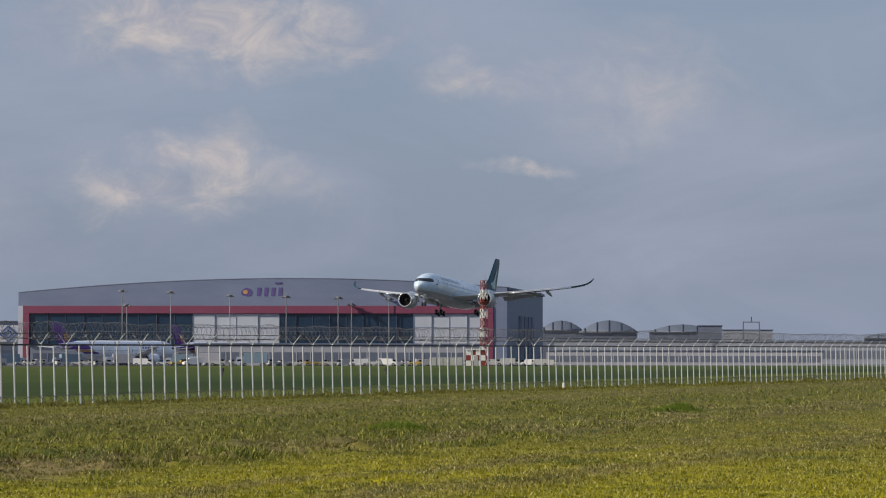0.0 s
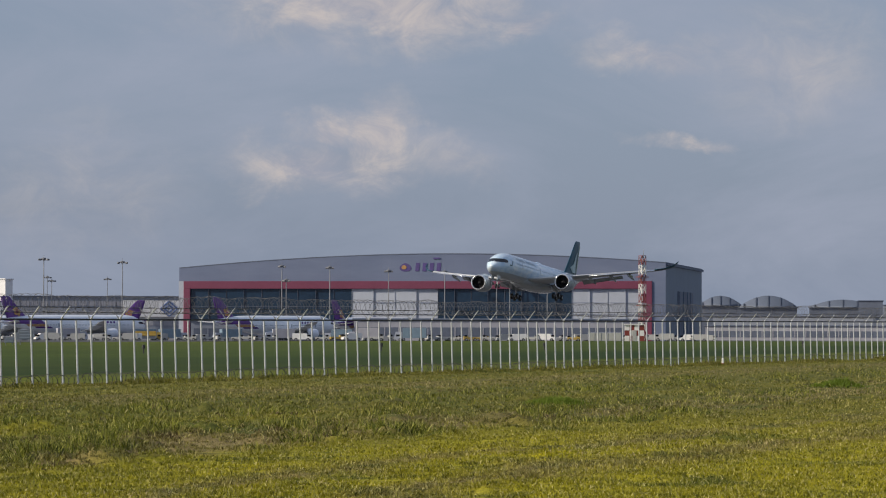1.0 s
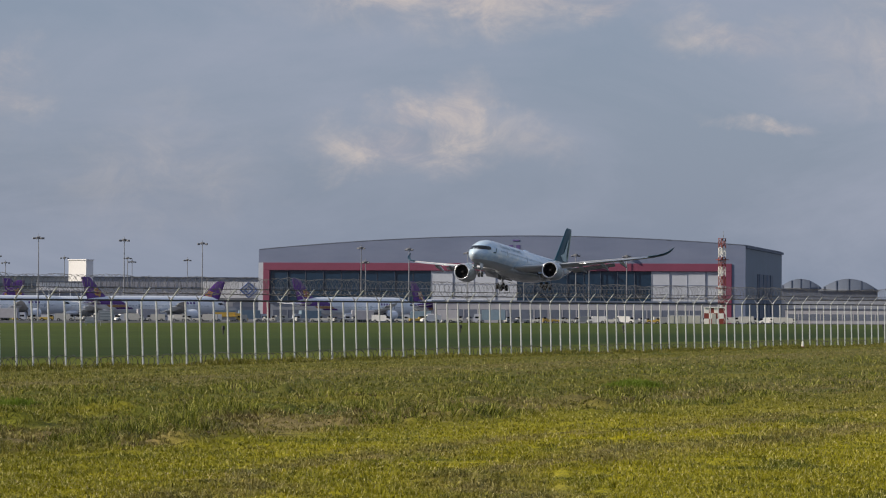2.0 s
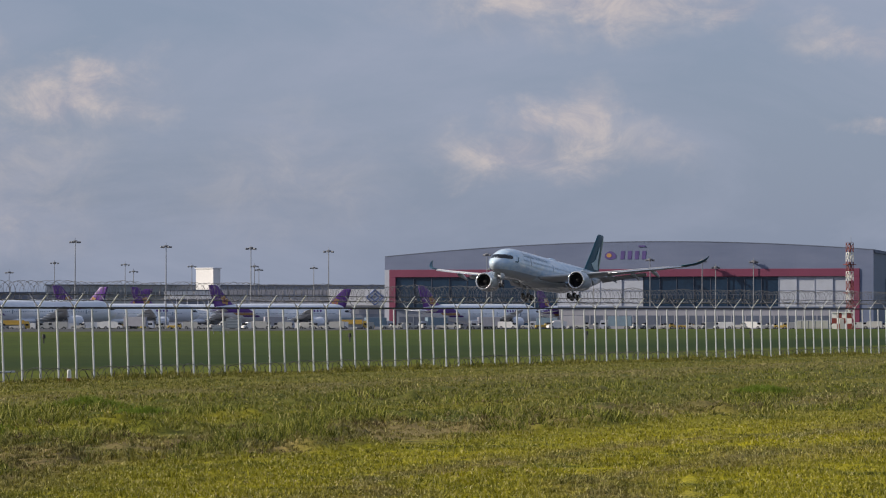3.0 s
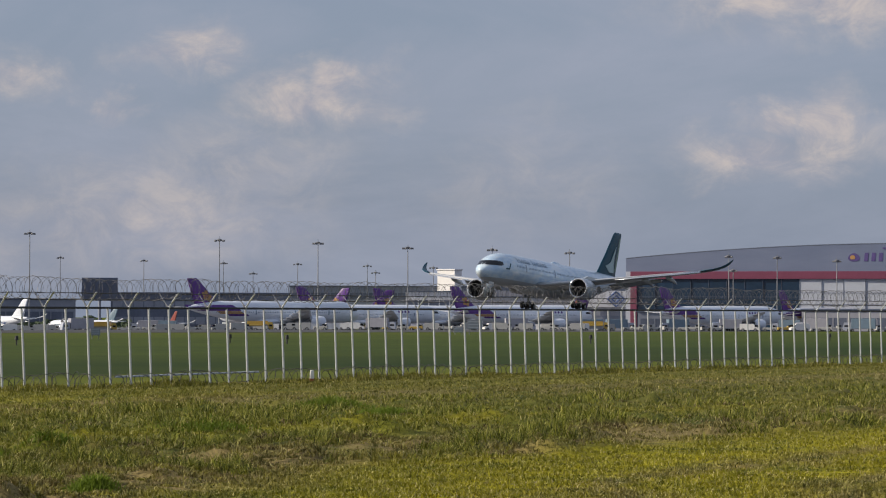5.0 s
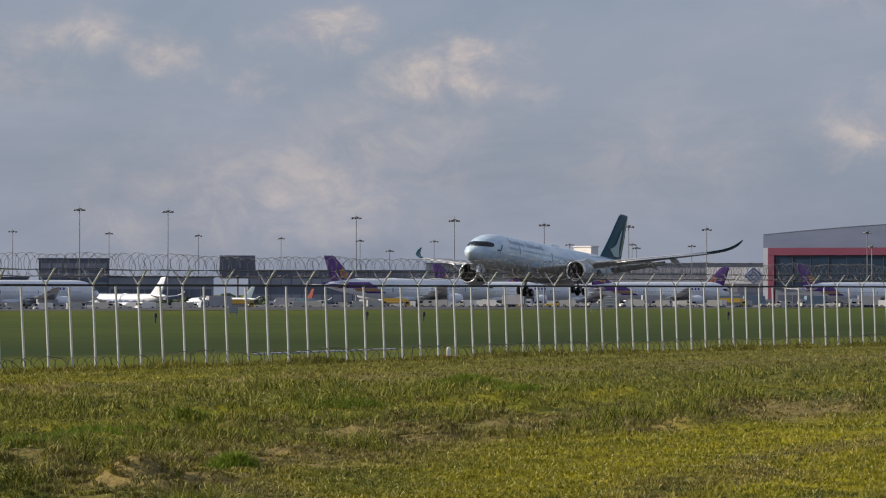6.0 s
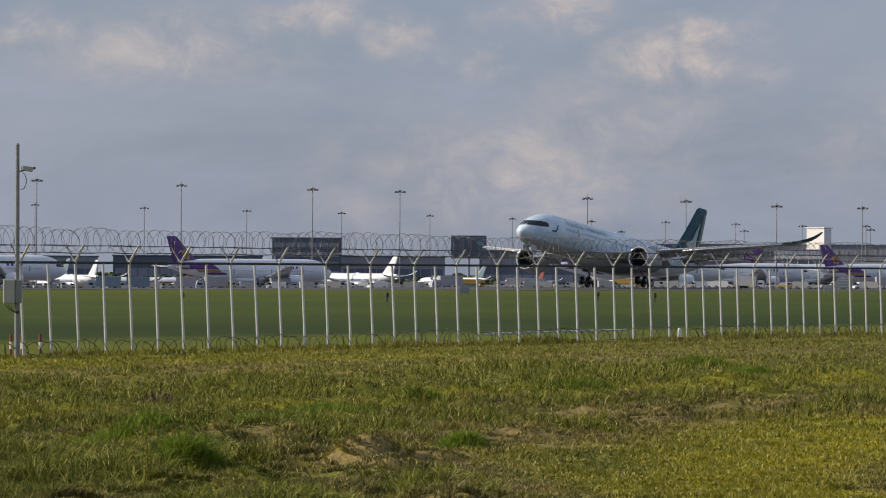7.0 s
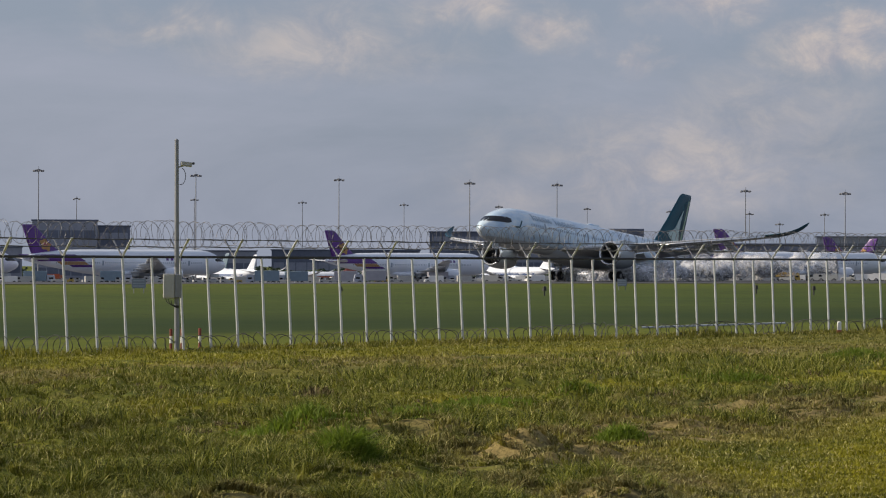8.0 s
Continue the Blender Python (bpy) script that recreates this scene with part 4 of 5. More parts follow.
# ---- far buildings ----
def block(name, az0, az1, r, top, deep, mat, label, bands=0, band_mat="building_dark", roof="roof", base=None, turn=0.0):
    """A building across the view from one bearing to another, with strip windows and a parapet roof."""
    c = (az0 + az1) / 2
    w = 2 * r * math.tan(radians((az1 - az0) / 2))
    x, y = pol(c, r)
    z0 = gz(y, x) if base is None else base
    h = top - z0
    root = thing(name, pose(x, y, z0, 0, 0, -c + turn), label, "building")
    part("wall", box(-w / 2, w / 2, 0, deep, 0, h - 0.6), mat, root)
    part("roof", box(-w / 2 - 0.5, w / 2 + 0.5, -0.5, deep + 0.5, h - 0.6, h, 0.1), roof, root)
    for k in range(bands):
        z = h * (k + 0.55) / (bands + 0.35)
        b = part("window_strip", box(-w / 2 + 1, w / 2 - 1, -0.12, -0.004, z - h * 0.16 / bands - 0.3, z + h * 0.16 / bands + 0.3), band_mat, root)
        n = max(3, min(26, int(w / 5)))
        for j in range(1, n):
            xx = -w / 2 + 1 + (w - 2) * j / n
            part("mullion", box(xx - 0.2, xx + 0.2, -0.2, -0.125, z - h * 0.16 / bands - 0.3, z + h * 0.16 / bands + 0.3), mat, b)
    return root


block("terminal_concourse", -1.6, 1.4, 1480, 15.8, 40, "building", "long grey concourse with dark flat roof", 3, roof="building_dark")
block("terminal_concourse", 1.42, 5.5, 1500, 16.0, 40, "building", "long grey concourse with dark roof and pale window strips", 4, "building_mid", roof="building_dark")
block("concourse_annex", 0.75, 1.9, 1400, 12.6, 18, "building_pale", "pale rounded-off annex below the concourse roof", 2)
block("cargo_block", 1.33, 1.80, 1466, 24.4, 5.5, "building_pale", "plain white tower block above the concourse", roof="building_pale", turn=-42)
block("office_block", -9.4, -8.0, 1300, 16.0, 22, "building_dark", "dark louvred office block", 5, "building")
block("gate_block", -17.4, -16.1, 1250, 20.0, 26, "building", "grey terminal wing with stepped roof", 3)
block("gate_block", -16.1, -15.45, 1255, 17.6, 26, "building_dark", "dark stepped terminal wing", 4, "building")
block("long_shed", -16.9, -12.9, 1320, 7.0, 26, "building", "long low grey shed", 1)
block("long_shed", -12.6, -9.6, 1330, 7.6, 26, "building_dark", "long low dark shed", 1, "building")
block("long_shed", -8.0, -5.9, 1350, 8.0, 30, "building", "long low grey shed", 1)
block("long_shed", -5.2, -1.6, 1360, 11.2, 30, "building_dark", "long low dark shed", 2, "building")
block("long_shed", -24, -17.6, 1330, 8.5, 30, "building", "long low grey shed", 1)
block("apron_office", 8.74, 14.55, 1020, 4.0, 12, "building_mid", "long low white apron office", 1)
block("apron_office", 5.45, 7.0, 1046, 3.2, 10, "building", "low grey apron office", 1)
block("cargo_shed", 16.0, 19.2, 1500, 6.5, 40, "building", "low blue-grey cargo shed", 1)
block("cargo_shed", 19.25, 24.5, 1500, 6.2, 40, "building", "low blue-grey cargo shed", 1)
block("cargo_shed", 15.85, 21.4, 1300, 1.6, 20, "building_mid", "long low white cargo canopy", 1)
block("plant_room", 18.91, 19.39, 1760, 16.6, 20, "building_dark", "dark flat-roofed plant room")
block("cargo_hall", 19.4, 20.4, 1800, 14.2, 30, "building", "plain grey cargo hall block")


def vault(az0, az1, r, spring, top, deep, label):
    """A hall under a curved roof."""
    c, w = (az0 + az1) / 2, 2 * r * math.tan(radians((az1 - az0) / 2))
    x, y = pol(c, r)
    root = thing("vaulted_hall", pose(x, y, gz(y, x), 0, 0, -c), label, "building", "vaulted halls")
    s, t = spring - gz(y, x), top - gz(y, x)
    part("wall", box(-w / 2 + 1, w / 2 - 1, 0.5, deep - 0.5, 0, s), "building_dark", root)
    rings = []
    for yy in (-1, deep * 0.3, deep):
        k = 1.0 if yy < deep else 0.9
        rings.append([(w * (i / 16 - 0.5), yy, s + (t - s) * k * (1 - (i / 8 - 1) ** 2) + 0.02) for i in range(17)])
    part("vault_roof", loft(bmesh.new(), rings), "roof", root, "blue-grey curved roof", True)
    for j in (-0.8, -0.4, 0.0, 0.4, 0.8):
        part("arch_rib", box(w / 2 * j - 0.3, w / 2 * j + 0.3, -1.3, -1.02, s, s + (t - s) * (1 - j * j) + 0.1), "roof", root)


vault(16.5, 17.72, 1800, 12.0, 19.8, 60, "blue-grey vaulted hall far beyond the hangar")
vault(17.9, 19.3, 2000, 13.4, 18.9, 60, "blue-grey vaulted hall far beyond the hangar")
vault(15.7, 16.6, 1950, 14.0, 21.0, 60, "pale vaulted hall beside the hangar")
vault(22.2, 23.2, 1900, 9.0, 12.5, 50, "blue-grey vaulted hall far beyond the hangar")
vault(24.2, 26.2, 1900, 9.0, 13.5, 50, "blue-grey vaulted hall far beyond the hangar")


def frame_tower():
    x, y = pol(19.98, 1780)
    root = thing("frame_tower", pose(x, y, gz(y, x), 0, 0, -20), "grey open steel frame tower", "tower")
    h = 19 - gz(y, x)
    for sx in (-5, 5):
        for sy in (-4, 4):
            part("column", box(sx - 0.35, sx + 0.35, sy - 0.35, sy + 0.35, 0, h), "building_dark", root)
    for k, z in enumerate((h * 0.55, h * 0.78, h - 0.3)):
        part("deck", box(-5.3, 5.3, -4.3, 4.3, z - 0.3, z + 0.2), "building_dark", root)
    part("vent_cap", tube(bmesh.new(), (0, 0, h), (0, 0, h + 3), 0.5, 0.3, 8), "building_dark", root)


frame_tower()


def billboard(az0, az1, r, z0, z1, label):
    c, w = (az0 + az1) / 2, 2 * r * math.tan(radians((az1 - az0) / 2))
    x, y = pol(c, r)
    root = thing("billboard", pose(x, y, gz(y, x), 0, 0, -c), label, "billboard")
    g = gz(y, x)
    part("post", tube(bmesh.new(), (0, 0, 0), (0, 0, z1 - g), 0.6, 0.5, 10), "building", root)
    for sx in (-1, 1):
        pn = part("panel", box(sx * w / 4 - w / 4 + 0.2, sx * w / 4 + w / 4 - 0.2, -1.0, -0.65, z0 - g, z1 - g, 0.05), "building_dark", root, "dark slatted panel")
        for k in range(7):
            zz = z0 - g + (z1 - z0) * (k + 0.5) / 7
            part("slat", box(sx * w / 4 - w / 4 + 0.5, sx * w / 4 + w / 4 - 0.5, -1.2, -1.005, zz - 0.25, zz + 0.25), "building_dark", pn)
    part("beam", box(-w / 2 + 0.4, w / 2 - 0.4, -0.6, 0.0, (z0 + z1) / 2 - g - 0.3, (z0 + z1) / 2 - g + 0.3), "building", root)


billboard(-5.79, -5.05, 1150, 6.3, 15.7, "dark two-panel slatted billboard on a post")


def wall_logo_sign():
    x, y = pol(4.7, 1498)
    root = thing("wall_sign", pose(x, y, 0, 0, 0, -4.7), "pale wall sign with plain diamond outlines", "sign")
    part("board", box(-16, 14, -0.6, -0.3, 5.0, 13.6, 0.05), "building_pale", root)
    for s in (1.0, 0.5):
        for k in range(4):
            a0, a1 = math.pi / 2 * k, math.pi / 2 * (k + 1)
            p, q = Vector((8 + 4.4 * s * math.cos(a0), -0.75, 9.3 + 4.0 * s * math.sin(a0))), Vector((8 + 4.4 * s * math.cos(a1), -0.75, 9.3 + 4.0 * s * math.sin(a1)))
            part("diamond_bar", tube(bmesh.new(), p, q, 0.42, n=6), "navy", root)


wall_logo_sign()


def lattice_tower():
    x, y = pol(14.58, 560)
    root = thing("lattice_mast", pose(x, y, gz(y, x), 0, 0, 20), "red and white lattice antenna mast beside the runway", "mast")
    h, n = 16.9, 9
    for k in range(n):
        z0, z1 = h * k / n, h * (k + 1) / n
        paint = "red" if k % 2 == 0 else "paint_white"
        sec = part("mast_section", box(-0.54, 0.54, -0.54, 0.54, z1 - 0.05, z1 + 0.03), paint, root, "red section" if k % 2 == 0 else "white section")
        cs = [(-0.5, -0.5), (0.5, -0.5), (0.5, 0.5), (-0.5, 0.5)]
        for i in range(4):
            a, b = cs[i], cs[(i + 1) % 4]
            part("upright", tube(bmesh.new(), (*a, z0), (*a, z1 - 0.05), 0.075, n=6), paint, sec)
            part("brace", tube(bmesh.new(), (*a, z0), (*b, z1), 0.045, n=5), paint, sec)
            part("brace", tube(bmesh.new(), (*b, z0), (*a, z1), 0.045, n=5), paint, sec)
    for z in (7.0, 12.6):
        part("platform", box(-1.0, 1.0, -0.8, 0.8, z, z + 0.15), "red", root)
    part("aerial", tube(bmesh.new(), (0.3, 0, h), (0.3, 0, h + 1.4), 0.06, 0.03, 6), "pole", root)
    hut = thing("equipment_hut", site(14.42, 556), "red and white chequered equipment hut", "hut")
    for i in range(4):
        for j in range(3):
            part("panel", box(-1.9 + i * 0.95, -0.95 + i * 0.95, -0.9, 0.9, j * 1.05, (j + 1) * 1.05, 0.02), "red" if (i + j) % 2 else "paint_white", hut)
    part("roof", box(-2.1, 2.1, -1.1, 1.1, 3.15, 3.3), "paint_white", hut)
    part("door", box(-0.4, 0.4, -0.96, -0.905, 0.05, 2.0), "box", hut)
    low = thing("equipment_cabinet", site(14.0, 552), "low grey equipment cabinets", "cabinet")
    part("body", box(-5.0, 1.6, -0.8, 0.8, 0, 1.7, 0.05), "building", low)
    part("plinth", box(-5.1, 1.7, -0.9, 0.9, -0.25, -0.002), "concrete", low)
    for k in range(5):
        part("door", box(-4.8 + k * 1.28, -3.7 + k * 1.28, -0.86, -0.805, 0.1, 1.6), "box", low)


lattice_tower()


# ---- apron vehicles ----
def vehicle(kind, mat, label):
    root = thing(kind, pose(0, 0, 0), label, "vehicle", "apron vehicles")
    if kind == "van":
        L, H, cab = 5.4, 2.2, 1.5
    elif kind == "box_truck":
        L, H, cab = 9.0, 3.7, 2.2
    elif kind == "high_loader":
        L, H, cab = 8.0, 2.9, 1.6
    else:
        L, H, cab = 4.0, 1.6, 1.3
    prof = [(-L / 2, 0.45), (L / 2, 0.45), (L / 2, 1.0), (L / 2 - 0.5, 1.15), (L / 2 - cab, H * 0.98), (-L / 2, H)] if kind == "van" else [(L / 2 - cab, 0.5), (L / 2, 0.5), (L / 2, 1.4), (L / 2 - 0.35, min(H, 2.6)), (L / 2 - cab, min(H, 2.6))]
    body = part("body", slab(bmesh.new(), [(x, 0, z) for x, z in prof], (0, -1.05, 0), (0, 1.05, 0)), mat if kind != "box_truck" else "panel", root)
    part("windscreen", box(L / 2 - cab * 0.75, L / 2 - cab * 0.2, -1.08, 1.08, 1.35, 1.85), "black", body)
    if kind == "box_truck":
        part("cargo_box", box(-L / 2, L / 2 - cab - 0.15, -1.25, 1.25, 0.9, H, 0.05), mat, root)
    if kind == "high_loader":
        part("platform", box(-L / 2, L / 2 - cab - 0.1, -1.5, 1.5, 1.5, 1.9, 0.04), mat, root)
        part("railing", box(-L / 2, L / 2 - cab - 0.2, 1.35, 1.45, 1.9, 2.9), mat, root)
        part("lift_frame", box(-L / 2 + 0.4, L / 2 - cab - 0.4, -0.9, 0.9, 0.6, 1.5), "strut", root)
    if kind == "tow_tractor":
        part("bonnet", box(-L / 2, L / 2 - cab, -1.0, 1.0, 0.5, 1.2, 0.06), mat, root)
    for x in (L * 0.32, -L * 0.32):
        for y in (-1.0, 1.0):
            wheel(root, x, y, 0.45, 0.45, 0.3)
    return root


rng = random.Random(4)
FLEET = [vehicle("van", "paint_white", "small white apron service van"), vehicle("box_truck", "building_mid", "pale grey catering box truck"), vehicle("high_loader", "yellow", "yellow cargo high loader truck"),
         vehicle("tow_tractor", "box", "low grey aircraft tow tractor"), vehicle("van", "box", "small grey apron service van"), vehicle("box_truck", "teal", "dull teal catering box truck"), vehicle("tow_tractor", "yellow", "low yellow aircraft tow tractor"), vehicle("high_loader", "orange", "orange cargo high loader truck")]
SPOTS = []
for i in range(190):
    SPOTS.append((-20 + 36 * (i + rng.random() * 0.9) / 190, rng.uniform(770, 880) if i % 3 else rng.uniform(880, 985), rng.choice((0, 3, 4, 3, 4, 3, 6, 3, 4, 0, 5, 3, 1, 3, 4, 3)), rng.choice((80, 95, 100, 265, 275, 250))))
used = set()
for az, r, k, hd in SPOTS + [(-17.0, 840, 7, 90), (-5.35, 830, 2, 90), (-2.2, 830, 2, 95), (4.6, 850, 2, 90), (-0.2, 850, 6, 90)]:
    x, y = pol(az, r)
    p = Matrix.Translation((x, y, gz(y, x) + 0.03)) @ Euler((0, 0, radians(heading(hd + az)))).to_matrix().to_4x4()
    if k not in used:
        FLEET[k].matrix_basis = p
        used.add(k)
    else:
        copy_thing(FLEET[k], p)
for k, v in enumerate(FLEET):
    if k not in used:
        x, y = pol(-16 + 2 * k, 870)
        v.matrix_basis = Matrix.Translation((x, y, gz(y, x) + 0.03))


# far trees behind the sheds: crowns of many small leaf clumps
def tree_belt(az0, az1, r, h, n, seed):
    rr = random.Random(seed)
    verts, faces = [], []
    for i in range(n):
        az, rd = rr.uniform(az0, az1), r + rr.uniform(-20, 20)
        x, y = pol(az, rd)
        top = h * (0.6 + 0.4 * noise.noise((az * 1.7, 3.1, 0))) + rr.uniform(-1, 0.6)
        z = gz(y, x) + rr.uniform(0.0, 1.0) ** 0.7 * top
        s = rr.uniform(0.5, 1.3)
        b = len(verts)
        a = rr.uniform(0, 6.28)
        for k in range(4):
            verts.append((x + s * math.cos(a + 1.57 * k) * rr.uniform(0.5, 1.3), y + rr.uniform(-0.6, 0.6), z + s * 0.7 * math.sin(a + 1.57 * k) * rr.uniform(0.5, 1.3)))
        faces.append((b, b + 1, b + 2, b + 3))
    me = bpy.data.meshes.new("tree_belt")
    me.from_pydata(verts, [], faces)
    me.materials.append(M["foliage"])
    tagged(new("tree_belt", me), "dark green belt of far trees behind the sheds", "trees", kind="stuff")


tree_belt(-13, -8, 1290, 9, 2600, 1)
tree_belt(-8, -4.8, 1290, 7.5, 1600, 2)
tree_belt(-24, -17.5, 1500, 9, 2000, 3)


# ---- perimeter fence ----
K0, K1 = 34, 236


def sweep(points, r, sides=3):
    """A thin wire through many points, as vertices and faces."""
    p = np.array(points)
    t = np.gradient(p, axis=0)
    t /= np.linalg.norm(t, axis=1)[:, None] + 1e-9
    ref = np.where(np.abs(t[:, 2:3]) > 0.9, np.array([[1.0, 0, 0]]), np.array([[0, 0, 1.0]]))
    u = np.cross(t, ref)
    u /= np.linalg.norm(u, axis=1)[:, None] + 1e-9
    v = np.cross(t, u)
    rings = [p + r * (math.cos(2 * math.pi * k / sides) * u + math.sin(2 * math.pi * k / sides) * v) for k in range(sides)]
    V = np.stack(rings, 1).reshape(-1, 3)
    n = len(p)
    F = []
    for i in range(n - 1):
        for k in range(sides):
            F.append((i * sides + k, i * sides + (k + 1) % sides, (i + 1) * sides + (k + 1) % sides, (i + 1) * sides + k))
    return V, F


def wire_part(name, points, r, mat, parent, label="", sides=3):
    V, F = sweep(points, r, sides)
    me = bpy.data.meshes.new(name)
    me.from_pydata(V.tolist(), [], F)
    me.materials.append(M[mat])
    for q in me.polygons:
        q.use_smooth = True
    ob = new(name, me)
    ob.parent = parent
    if label:
        ob["label"] = label
    return ob


def fence():
    root = thing("perimeter_fence", pose(0, 0, 0), "galvanised steel post fence topped with razor wire coil", "fence")
    lean = 0.062
    bm = tube(bmesh.new(), (0, 0, -0.15), (0, 0, RAIL), 0.042, 0.040, 8)
    post = bpy.data.meshes.new("post")
    bm.to_mesh(post)
    bm.free()
    post.materials.append(M["galv"])
    # angle-iron arms of the V that carries the wire
    arms = []
    for s, nm in ((-1, "outer_arm"), (1, "inner_arm")):
        bm = bmesh.new()
        q = FN * s
        a, b = Vector((0, 0, 0.0)), q * 0.10 + Vector((0, 0, 0.14))
        tube(bm, a, b, 0.04, 0.036, 6)
        c = q * 0.44 + Vector((0, 0, 0.56))
        d = (c - b).normalized()
        w = d.cross(FT).normalized()
        loft(bm, [[p + FT * x * (0.038 if s < 0 else 0.024) + w * z * 0.012 for x, z in ((-1, -1), (1, -1), (1, 1), (-1, 1))] for p in (b, c)])
        me = bpy.data.meshes.new(nm)
        bm.to_mesh(me)
        bm.free()
        # inner arms take the darker pole steel: their shade is put into colour
        me.materials.append(M["galv" if s < 0 else "pole"])
        arms.append((nm, me))
    rr = random.Random(9)
    for i in range(K0, K1):
        k = i + PHASE
        g = fence_at(k)
        tilt = lean + rr.uniform(-0.006, 0.006)
        o = new("post", post)
        o.parent = root
        o.matrix_local = Matrix.Translation(g + FT * lean * RAIL) @ Matrix.Rotation(-tilt, 4, FN)
        if (i - 41) % 2 == 0:
            for nm, me in arms:
                if nm == "inner_arm" and rr.random() < 0.08:
                    continue
                a = new(nm, me)
                a.parent = o
                a.matrix_local = Matrix.Translation((0, 0, RAIL)) @ Matrix.Rotation(tilt + rr.uniform(-0.05, 0.05), 4, FN)
    line = np.linspace(K0, K1, 320)
    base = [fence_at(k) for k in line]
    wire_part("top_rail", [(*p.xy, RAIL) for p in base], 0.045, "wire", root, "dark weathered top rail", 6)
    for s, z in ((-1, 0.52), (1, 0.52), (-1, 0.3), (1, 0.3)):
        d = s * (0.42 if z > 0.4 else 0.22)
        wire_part("barbed_strand", [(*(p + FN * d).xy, RAIL + z + 0.015 * math.sin(j * 1.7)) for j, p in enumerate(base)], 0.012, "wire", root)
    # razor coil lying in the V
    pts, q = [], 0.0
    turns = (K1 - K0) * STEP / 0.23
    n = int(turns * 16)
    for j in range(n):
        k = K0 + (K1 - K0) * j / n
        a = 2 * math.pi * turns * j / n
        g = fence_at(k)
        rad = 0.38 + 0.10 * noise.noise((k * 0.9, 1.3, 0)) + 0.03 * noise.noise((a * 0.9, 3.3, 0))
        lift = 0.66 + 0.06 * noise.noise((k * 0.35, 7.3, 0))
        sway = 0.3 * noise.noise((a * 0.35, 2.0, 0))
        p = g + FN * rad * math.cos(a) + FT * (sway + 0.16 * math.sin(a * 0.5))
        pts.append((p.x, p.y, RAIL + lift + rad * math.sin(a)))
    wire_part("razor_coil", pts, 0.0075, "razor", root, "coil of rusty razor wire")
    # a second, collapsed coil along the foot
    pts = []
    turns = (K1 - K0) * STEP / 0.42
    n = int(turns * 14)
    for j in range(n):
        k = K0 + (K1 - K0) * j / n
        a = 2 * math.pi * turns * j / n
        rad = 0.24 + 0.14 * noise.noise((k * 0.5, 4.3, 0)) + 0.06 * noise.noise((a * 0.5, 8.3, 0))
        p = fence_at(k, -0.1) + FN * rad * math.cos(a) + FT * (0.5 * noise.noise((a * 0.3, 5.0, 0)))
        pts.append((p.x, p.y, 0.27 + rad * math.sin(a)))
    wire_part("foot_coil", pts, 0.014, "wire", root, "sagging coil of razor wire along the foot")


fence()


# ---- camera pole at the fence ----
def ray_fence(az, off=0.0):
    ks = np.linspace(-20, 240, 1300)
    ps = [fence_at(k, off) for k in ks]
    a = [math.degrees(math.atan2(p.x, p.y)) for p in ps]
    k = float(np.interp(az, a, ks))
    return fence_at(k, off)


def cctv_pole():
    p = ray_fence(-14.5, -0.35)
    root = thing("camera_pole", pose(p.x, p.y, 0, 0, 0, 14.5), "tall grey steel pole with surveillance camera and cabinet", "pole")
    h = 6.35
    part("pole", tube(bmesh.new(), (0, 0, -0.1), (-0.03, 0, h), 0.078, 0.06, 12), "pole", root, "dark grey round pole")
    part("pole_cap", tube(bmesh.new(), (-0.03, 0, h), (-0.03, 0, h + 0.05), 0.072, 0.03, 10), "pole", root)
    part("bracket", tube(bmesh.new(), (0, 0, 5.55), (0.2, 0, 5.6), 0.025, n=6), "pole", root)
    c = part("surveillance_camera", add_box(bmesh.new(), -0.17, 0.17, -0.07, 0.07, -0.065, 0.075, 0.02, Matrix.Translation((0.26, 0, 5.64)) @ Euler((0, 0.12, 0.25)).to_matrix().to_4x4()), "box", root, "pale grey camera housing")
    part("lens_hood", add_box(bmesh.new(), 0.17, 0.24, -0.06, 0.06, 0.02, 0.085, 0.01, Matrix.Translation((0.26, 0, 5.64)) @ Euler((0, 0.12, 0.25)).to_matrix().to_4x4()), "wire", c)
    wire_part("cable_loop", [(0.10 + 0.14 * math.sin(a), 0.0, 5.28 + 0.25 * math.cos(a)) for a in np.linspace(0.2, 3.4, 16)], 0.012, "wire", root)
    cab = part("cabinet", box(-0.42, -0.08, -0.2, 0.06, 1.62, 2.36, 0.02), "box", root, "pale grey steel cabinet")
    part("cabinet_door", box(-0.40, -0.10, -0.215, -0.202, 1.66, 2.32, 0.004), "box", cab)
    # the cabinet's face in shade, built as a box of darker grey
    part("cabinet_shade_side", box(-0.075, 0.13, -0.16, 0.04, 1.64, 2.34, 0.02), "pole", cab, "dark grey box as shaded cabinet side")
    for k in range(3):
        x = -0.34 + 0.08 * k
        wire_part("conduit", [(x + (0.06 - x) * s ** 2, -0.08, 1.62 - 0.22 * math.sin(s * 1.57) - 0.03 * k) for s in np.linspace(0, 1, 8)], 0.013, "wire", root)
    for dx, az in ((0, -14.62), (1, -14.40), (2, -14.04)):
        q = ray_fence(az, 0.7)
        s = thing("marker_post", pose(q.x, q.y, 0, 0, 0, 14), "short red and white banded marker post", "marker post", "marker posts")
        for j in range(3):
            part("band", tube(bmesh.new(), (0, 0, 0.02 + 0.22 * j), (0, 0, 0.24 + 0.22 * j), 0.045, n=10), ("red", "paint_white", "red")[j], s)


cctv_pole()


